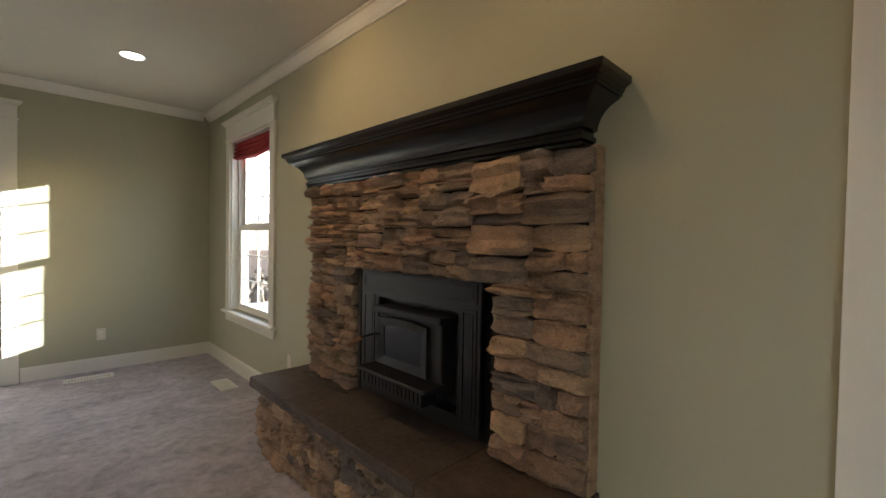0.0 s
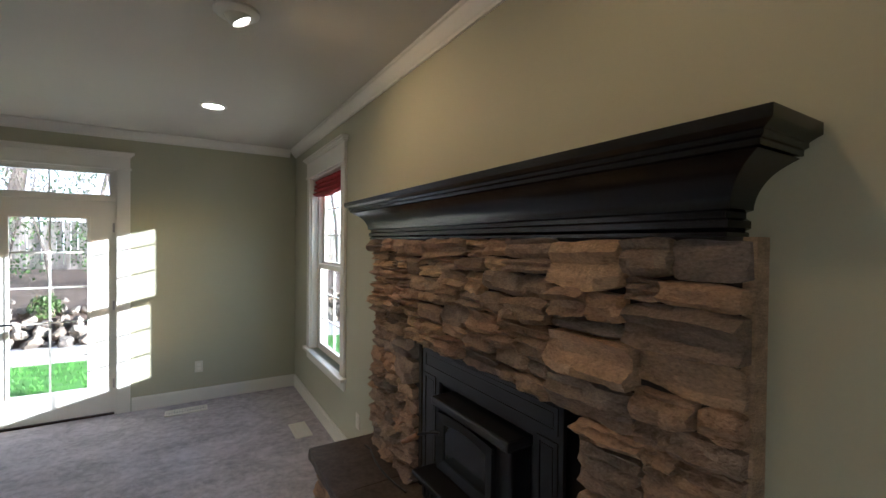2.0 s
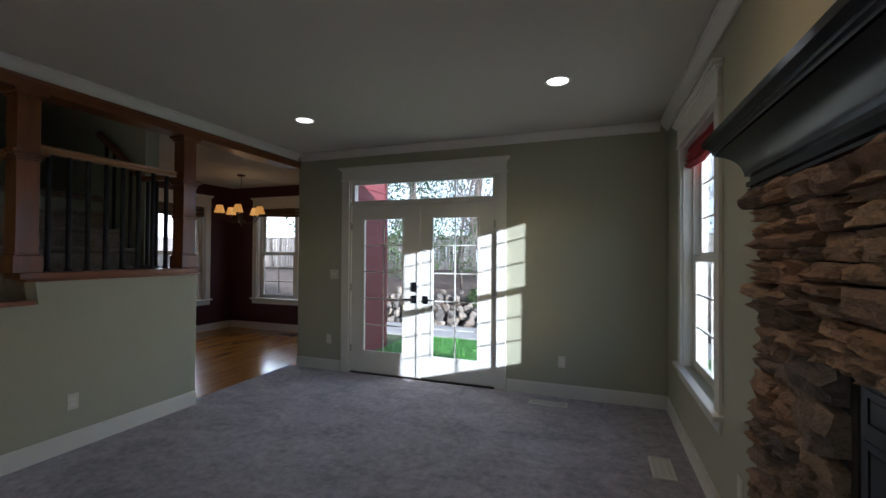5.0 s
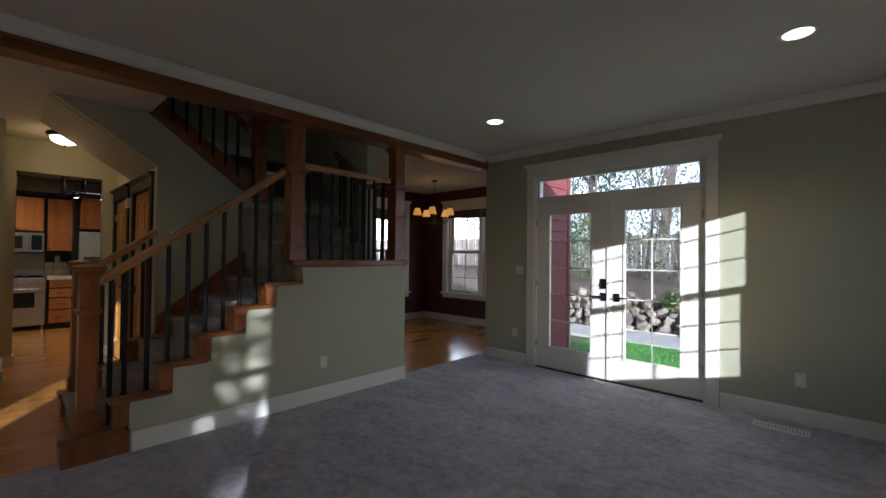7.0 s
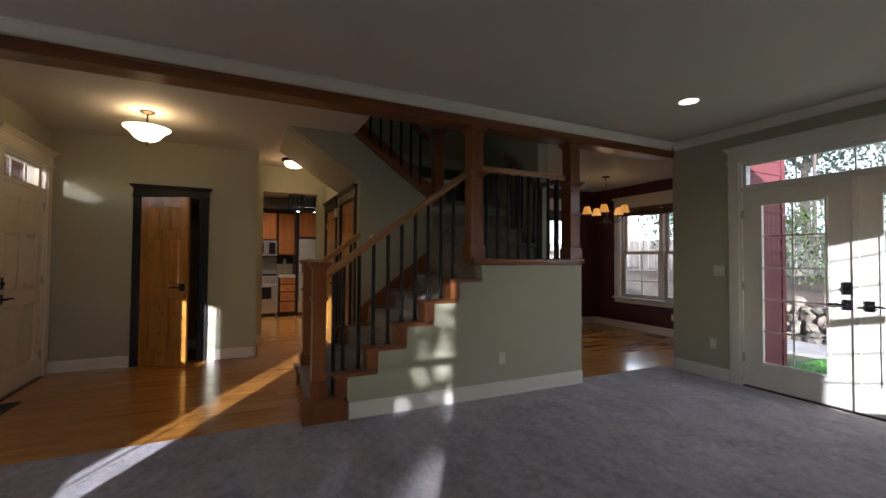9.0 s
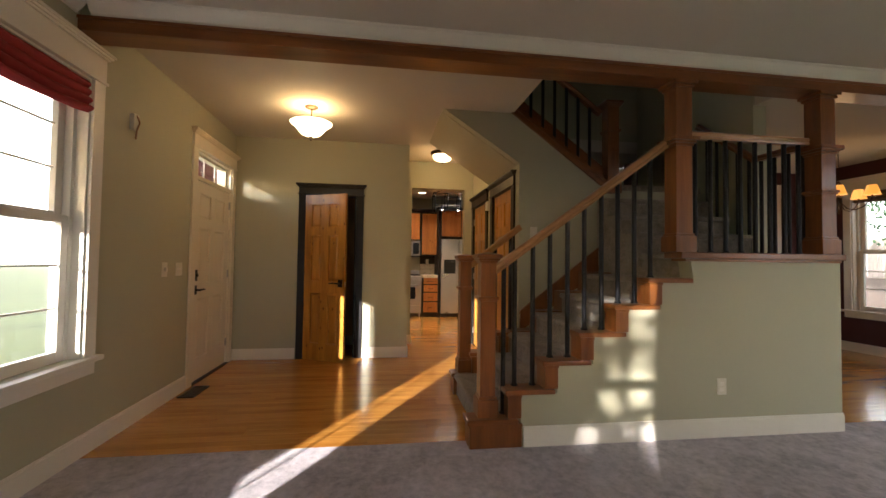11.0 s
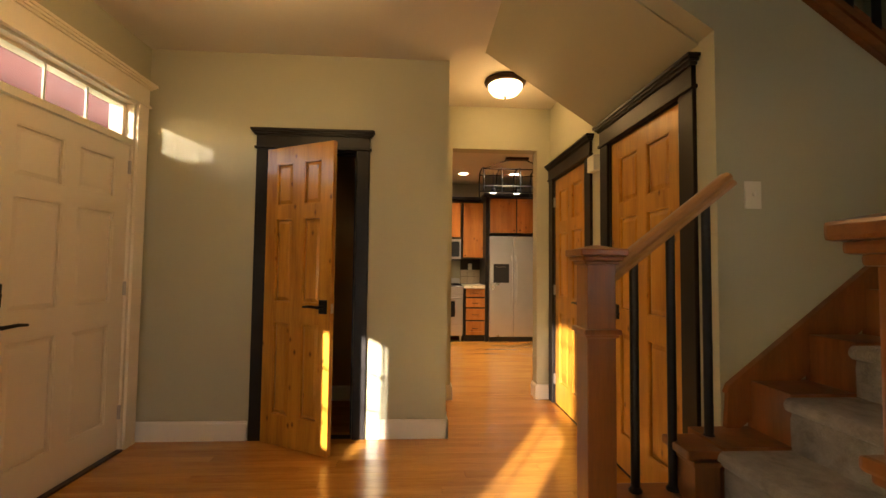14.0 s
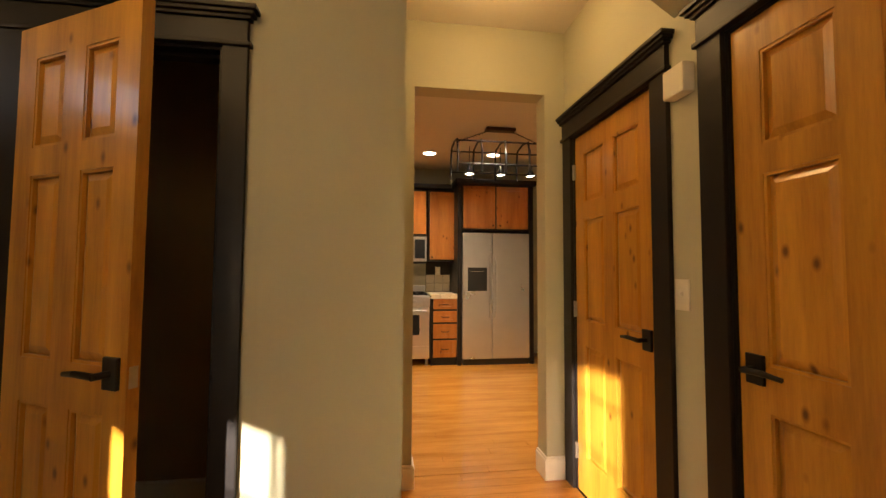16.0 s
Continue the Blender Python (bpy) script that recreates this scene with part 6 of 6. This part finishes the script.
for i, (x, y, h) in enumerate(((1.9, 15.4, 3.6), (-9.0, 24.0, 12.0), (-4.6, 20.5, 13.0), (-10.5, 17.0, 9.0), (-12.0, 7.6, 8.0))):
    tree("evergreen_tree", x, y, 0.6, h, "dense dark green evergreen tree", 50 + i, 5200, 0.17, crown=(0, 0, h * 0.55, h * 0.24, h * 0.46), levels=2, leaf_mat=M_FIRLEAF)
# unseen trees, set in the sun's path to dapple side window and transom light
tree("shade_tree", 8.7, -4.59, GROUND, 4.9, "unseen leafy tree that dapples the side window's sun", 5, 2400, 0.15, crown=(0, 0, 3.3, 0.78, 1.2), levels=2)
tree("shade_tree", 8.7, -3.54, GROUND, 4.6, "unseen thin-leaved sapling added to dapple side window's sun", 15, 230, 0.17, crown=(0, 0, 3.3, 0.66, 1.1), levels=2, thick=0.008)
tree("shade_tree", 21.3, -15.68, GROUND, 10.5, "unseen slender tree added to thin the transom's sun", 9, 900, 0.14, crown=(0, 0, 8.9, 0.75, 0.85), levels=1, thick=0.008)
tree("garden_shrub", 16.0, 13.0, GROUND, 4.0, "leafy green shrub beyond side window", 6, 1800, 0.16, crown=(0, 0, 2.1, 1.6, 1.9), levels=2)
# twiggy shrubs on the bank
for i, (x, y, h, n) in enumerate(((-3.4, 11.4, 2.4, 500), (-2.3, 12.0, 2.8, 300), (-0.5, 11.3, 2.2, 420), (0.7, 11.9, 2.9, 350), (2.3, 11.2, 2.5, 520), (3.3, 12.4, 3.0, 300), (-4.6, 11.6, 2.6, 380), (-0.9, 13.2, 3.4, 260), (1.8, 13.6, 3.2, 420))):
    tree("garden_shrub", x, y, 0.55, h, "half-bare twiggy shrub on mulch bank", 70 + i, n * 3, 0.075, crown=(0, 0, h * 0.5, h * 0.36, h * 0.42), levels=4, thick=0.012)
# low shrub among the boulders
tree("garden_shrub", 0.25, 10.55, 0.1, 0.9, "low green-yellow shrub among boulders", 7, 500, 0.09, crown=(0, 0, 0.4, 0.32, 0.28), levels=1)
tree("garden_shrub", -1.5, 10.7, 0.2, 0.9, "low green shrub among boulders", 8, 400, 0.08, crown=(0, 0, 0.3, 0.25, 0.22), levels=1)

# pale ground added to brighten what the east windows look out on
bm = bmesh.new()
prism(bm, [(2.6, -1.6), (40.0, -1.6), (40.0, 26.0), (9.0, 26.0), (2.6, 5.0)], "z", GROUND - 0.06, GROUND + 0.012)
structure("driveway", bm, M_GRAVEL, "pale ground sheet added to brighten side window view")

# lap siding on the dining wing
sd = thing("siding", (-2.42, NORTH + TH, GROUND), "red painted lap siding of dining wing", "siding", kind="structure")
for i in range(18):
    z = i * 0.178
    bm = bmesh.new()
    prism(bm, [(0.0, z), (0.026, z), (0.010, z + 0.188), (0.0, z + 0.188)], "y", 0.0, DIN_N - NORTH - 0.03)
    part("lap_board", bm, M_SIDING, sd)
boxpart("corner_board", (-0.02, 0.032, DIN_N - NORTH - 0.03, DIN_N - NORTH + 0.06, 0, 3.2), M_SIDING, sd)
bm = bmesh.new()
box(bm, -6.2, -2.0, DIN_N - 0.2, DIN_N + 0.55, 2.95, 3.05)
structure("eave", bm, M_TRIM, "white eave board of dining wing")

# front porch
bm = bmesh.new()
box(bm, -9.0, 3.6, -3.2, SOUTH - TH, GROUND - 0.05, -0.03)
structure("porch_floor", bm, M_GRAVEL, "pale concrete front porch floor")
# ceiling steps and the low east beam are shaped to cut the incoming sun
bm = bmesh.new()
box(bm, -9.0, -7.2, -3.3, SOUTH - TH - 0.01, 2.76, 2.86)
box(bm, -7.2, -1.5, -2.05, SOUTH - TH - 0.01, 2.76, 2.86)
box(bm, -1.5, 2.6, -3.3, SOUTH - TH - 0.01, 2.76, 2.86)
structure("porch_ceiling", bm, M_SIDING, "reddish-brown porch ceiling boards")
bm = bmesh.new()
box(bm, -9.0, -5.6, -2.50, -2.36, 2.62, 2.95)
box(bm, -1.5, 2.6, -3.12, -2.94, 2.29, 2.76)
structure("porch_beam", bm, M_SIDING, "reddish-brown porch beam")
for x, y in ((-6.3, -2.43), (-1.40, -3.03)):
    c = thing("porch_column", (x, y, -0.03), "square cream painted porch column", "column", "porch columns")
    h = 2.65 if x < -3 else 2.32
    boxpart("shaft", (-0.10, 0.10, -0.10, 0.10, 0, h), M_CREAM, c, bevel=0.006)
    boxpart("base", (-0.13, 0.13, -0.13, 0.13, 0, 0.18), M_CREAM, c, bevel=0.008)
    boxpart("cap", (-0.13, 0.13, -0.13, 0.13, h - 0.10, h - 0.002), M_CREAM, c, bevel=0.008)
# unseen screen added to block sun between the two south window strips
bm = bmesh.new()
box(bm, 0.79, 2.40, -2.70, -2.58, -0.03, 2.76)
structure("wall_porch", bm, M_SIDING, "unseen red screen wall added to split the sunlight")
# unseen outer roof and upper storey shell, added so that no daylight leaks in
bm = bmesh.new()
box(bm, STAIR_X - 0.16, EAST + TH, SOUTH - TH, NORTH + TH, 2.91, 3.05)
box(bm, -9.95, -5.30, -1.1, 4.75, 2.905, 3.05)
box(bm, DIN_W - TH, -2.42, 5.2, DIN_N + TH, 2.905, 2.95)
box(bm, -5.30, -2.69, SOUTH - TH, 0.0, 2.905, 3.05)
structure("roof", bm, M_ROOFING, "unseen dark roof slabs added to keep daylight out")

# glowing backdrop far behind the trees, added to whiten the sky and lift daylight
bm = bmesh.new()
ring = []
for i in range(49):
    a = radians(-8 + 236 * i / 48)
    ring.append((bm.verts.new((95 * math.cos(a), 95 * math.sin(a), -2)), bm.verts.new((95 * math.cos(a), 95 * math.sin(a), 75))))
for (a, b), (c, d) in zip(ring, ring[1:]):
    bm.faces.new((a, c, d, b))
structure("backdrop", bm, glow("backdrop_glow", (1.0, 0.985, 0.97), 0.66), "glowing white backdrop for the overexposed sky")


# ---- stacked stones of the fireplace ----
def stone_mesh(seed, nu=8, nv=4):
    """Unit ledge stone, 1 wide (y), 1 high (z), 1 deep towards -x: split face in layers, uneven outline, worn edges."""
    r = random.Random(seed)
    bm = bmesh.new()
    layer = [r.uniform(-0.22, 0.22) for _ in range(nv + 1)]
    slant, bow = r.uniform(-0.22, 0.22), r.uniform(-0.10, 0.10)
    front = []
    for j in range(nv + 1):
        row = []
        for i in range(nu + 1):
            u, v = i / nu - 0.5, j / nv - 0.5
            d = 1.0 + slant * u + layer[j] + 0.30 * noise.noise((u * 3.5 + seed * 5.1, v * 2.5, 0.3)) + 0.16 * noise.noise((u * 9, v * 7, seed * 2.7))
            if i in (0, nu):
                d *= 0.86 + 0.08 * r.random()
            if j in (0, nv):
                d *= 0.88 + 0.10 * r.random()
            y = u * 0.99 + (0.035 * noise.noise((v * 2.5, seed * 3.3, u)) if i in (0, nu) else 0.02 * r.uniform(-1, 1))
            top = 0.46 + 0.10 * noise.noise((u * 2.6, seed * 1.7, 0.5)) - 0.07 * abs(2 * u) ** 4
            low = 0.46 + 0.10 * noise.noise((u * 2.6, seed * 2.9, 7.5)) - 0.07 * abs(2 * u) ** 4
            z = v * 2 * (top if v > 0 else low) + bow * (0.25 - u * u)
            row.append(bm.verts.new((-max(0.78, min(1.28, d)), max(-0.5, min(0.5, y)), z)))
        front.append(row)
    for a, b in zip(front, front[1:]):
        for i in range(nu):
            bm.faces.new((a[i], a[i + 1], b[i + 1], b[i]))
    rim = front[0][:] + [front[j][nu] for j in range(1, nv + 1)] + front[nv][nu - 1::-1] + [front[j][0] for j in range(nv - 1, 0, -1)]
    back = [bm.verts.new((0.0, v.co.y, v.co.z)) for v in rim]
    n = len(rim)
    for i in range(n):
        bm.faces.new((rim[i], rim[(i + 1) % n], back[(i + 1) % n], back[i]))
    bmesh.ops.recalc_face_normals(bm, faces=bm.faces[:])
    me = bpy.data.meshes.new("stone")
    bm.to_mesh(me)
    bm.free()
    me.materials.append(M_STONE)
    for p in me.polygons:
        p.use_smooth = True
    me.set_sharp_from_angle(angle=radians(24))
    return me


STONES = [stone_mesh(i + 1) for i in range(28)]
rnd = random.Random(21)


def lay_stone(x, y, z, depth, wide, high, turn=0.0, lean=0.0):
    ob = new("stone", rnd.choice(STONES))
    ob.parent = fireplace
    ob.matrix_parent_inverse = Matrix.Translation((-EAST, -FPY, 0))
    ob.matrix_basis = Matrix.LocRotScale((x, y, z), Euler((radians(lean), 0, radians(turn))), (depth, wide, high))


def pack(y0, y1, z0, z1, put, thick, thin):
    """Fill a field with ledge stones: split it unevenly, now level and now upright, until a piece is a stone."""
    w, h = y1 - y0, z1 - z0
    tall = rnd.uniform(*thin)
    if h > tall * 1.75 or (h > 0.06 and w < h * 1.15):
        m = z0 + h * rnd.uniform(0.34, 0.66)
        if w > 0.5 and h < 0.30:
            c = y0 + w * rnd.uniform(0.35, 0.65)
            pack(y0, c, z0, z1, put, thick, thin)
            pack(c, y1, z0, z1, put, thick, thin)
        else:
            pack(y0, y1, z0, m, put, thick, thin)
            pack(y0, y1, m, z1, put, thick, thin)
    elif w > rnd.uniform(*thick) * (0.75 + 3.5 * h):
        c = y0 + w * rnd.uniform(0.36, 0.64)
        pack(y0, c, z0, z1, put, thick, thin)
        pack(c, y1, z0, z1, put, thick, thin)
    else:
        put((y0 + y1) / 2, (z0 + z1) / 2, w, h)


def on_front(y, z, w, h):
    lay_stone(1.700, y, z, rnd.uniform(0.066, 0.108), w * 1.005, h * 1.04, rnd.uniform(-2.5, 2.5), rnd.uniform(-3.0, 3.0) * min(1.0, 0.16 / w))


# piers beside the opening, then the broad field above it; the stones grow towards the street side
cut = OP_Y0 - 0.003
pack(FP_Y0, cut, HEARTH, 0.82, on_front, (0.17, 0.30), (0.052, 0.095))
pack(FP_Y0, cut, 0.82, OP_Z, on_front, (0.17, 0.30), (0.052, 0.095))
pack(OP_Y1 + 0.005, FP_Y1, HEARTH, 0.80, on_front, (0.14, 0.26), (0.050, 0.085))
pack(OP_Y1 + 0.005, FP_Y1, 0.80, OP_Z, on_front, (0.14, 0.26), (0.050, 0.085))
pack(FP_Y0, 1.66, OP_Z, FP_TOP, on_front, (0.20, 0.36), (0.052, 0.095))
pack(1.66, 2.34, OP_Z, FP_TOP, on_front, (0.18, 0.36), (0.040, 0.078))
pack(2.34, FP_Y1, OP_Z, FP_TOP, on_front, (0.15, 0.30), (0.040, 0.074))


# hearth base: the front and the end that faces the patio doors
def on_base(y, z, w, h):
    lay_stone(1.345, y, z, rnd.uniform(0.045, 0.075), w, h * 1.08, rnd.uniform(-4, 4), rnd.uniform(-13, 13) * min(1.0, 0.12 / w))


def on_end(x, z, w, h):
    lay_stone(x, 3.155, z, rnd.uniform(0.040, 0.075), w, h * 1.06, -90, rnd.uniform(-6, 6))


for y in (1.15, 1.83, 2.51):
    pack(y, y + 0.68, 0.0, 0.386, on_base, (0.10, 0.22), (0.055, 0.095))
pack(1.31, EAST - 0.01, 0.0, 0.386, on_end, (0.12, 0.24), (0.055, 0.095))

# ---- fir planks ----
bm = bmesh.new()
box(bm, -0.5, 0.5, -0.5, 0.5, -1.0, 0.0)
PLANK = bpy.data.meshes.new("plank")
bmesh.ops.recalc_face_normals(bm, faces=bm.faces[:])
bm.to_mesh(PLANK)
bm.free()
PLANK.materials.append(M_FIR)
PW = 0.083
rnd = random.Random(8)


def planks(x0, x1, y0, y1, joined=None):
    """Rows of planks along y with staggered ends."""
    x = x1
    while x > x0 + 0.005:
        w = min(PW, x - x0)
        y = y0
        first = rnd.uniform(0.3, 1.8)
        while y < y1 - 1e-4:
            ln = first if y == y0 else rnd.uniform(0.9, 2.4)
            ln = y1 - y if y1 - (y + ln) < 0.3 else ln
            if joined is None:
                ob = new("plank", PLANK)
                ob.parent = FLOOR_WOOD
                ob.matrix_basis = Matrix.LocRotScale((x - w / 2, y + ln / 2, -0.0), None, (w - 0.0016, ln - 0.0016, 0.019 + rnd.uniform(-0.0006, 0)))
            else:
                a, b, c, d = x - w + 0.0008, x - 0.0008, y + 0.0008, y + ln - 0.0008
                k = len(joined[0])
                joined[0].extend([(a, c, 0), (b, c, 0), (b, d, 0), (a, d, 0), (a, c, -0.019), (b, c, -0.019), (b, d, -0.019), (a, d, -0.019)])
                joined[1].extend([(k, k + 1, k + 2, k + 3), (k, k + 4, k + 5, k + 1), (k + 1, k + 5, k + 6, k + 2), (k + 2, k + 6, k + 7, k + 3), (k + 3, k + 7, k + 4, k)])
            y += ln
        x -= w


planks(WEST, WOOD_EDGE, SOUTH, HALL_N)
planks(HALL_END - 0.14, WEST, HALL_S, HALL_N)
far = ([], [])
planks(-9.79, HALL_END - 0.14, -0.85, 4.6, far)
planks(DIN_W, WOOD_EDGE, 4.30, DIN_N, far)
planks(WOOD_EDGE, -2.58, NORTH + 0.002, DIN_N, far)
planks(HALL_END, WEST - 0.12, SOUTH, HALL_S - 0.12, far)
me = bpy.data.meshes.new("far_planks")
me.from_pydata(far[0], [], far[1])
me.materials.append(timber("fir_floor_far", (0.36, 0.135, 0.018), (0.64, 0.30, 0.055), (10, 1.0, 10), 0.22, False, 0.02, 0.4))
ob = tagged(new("far_planks", me), "orange fir floor planks of kitchen and dining", kind="stuff")
ob.parent = FLOOR_WOOD
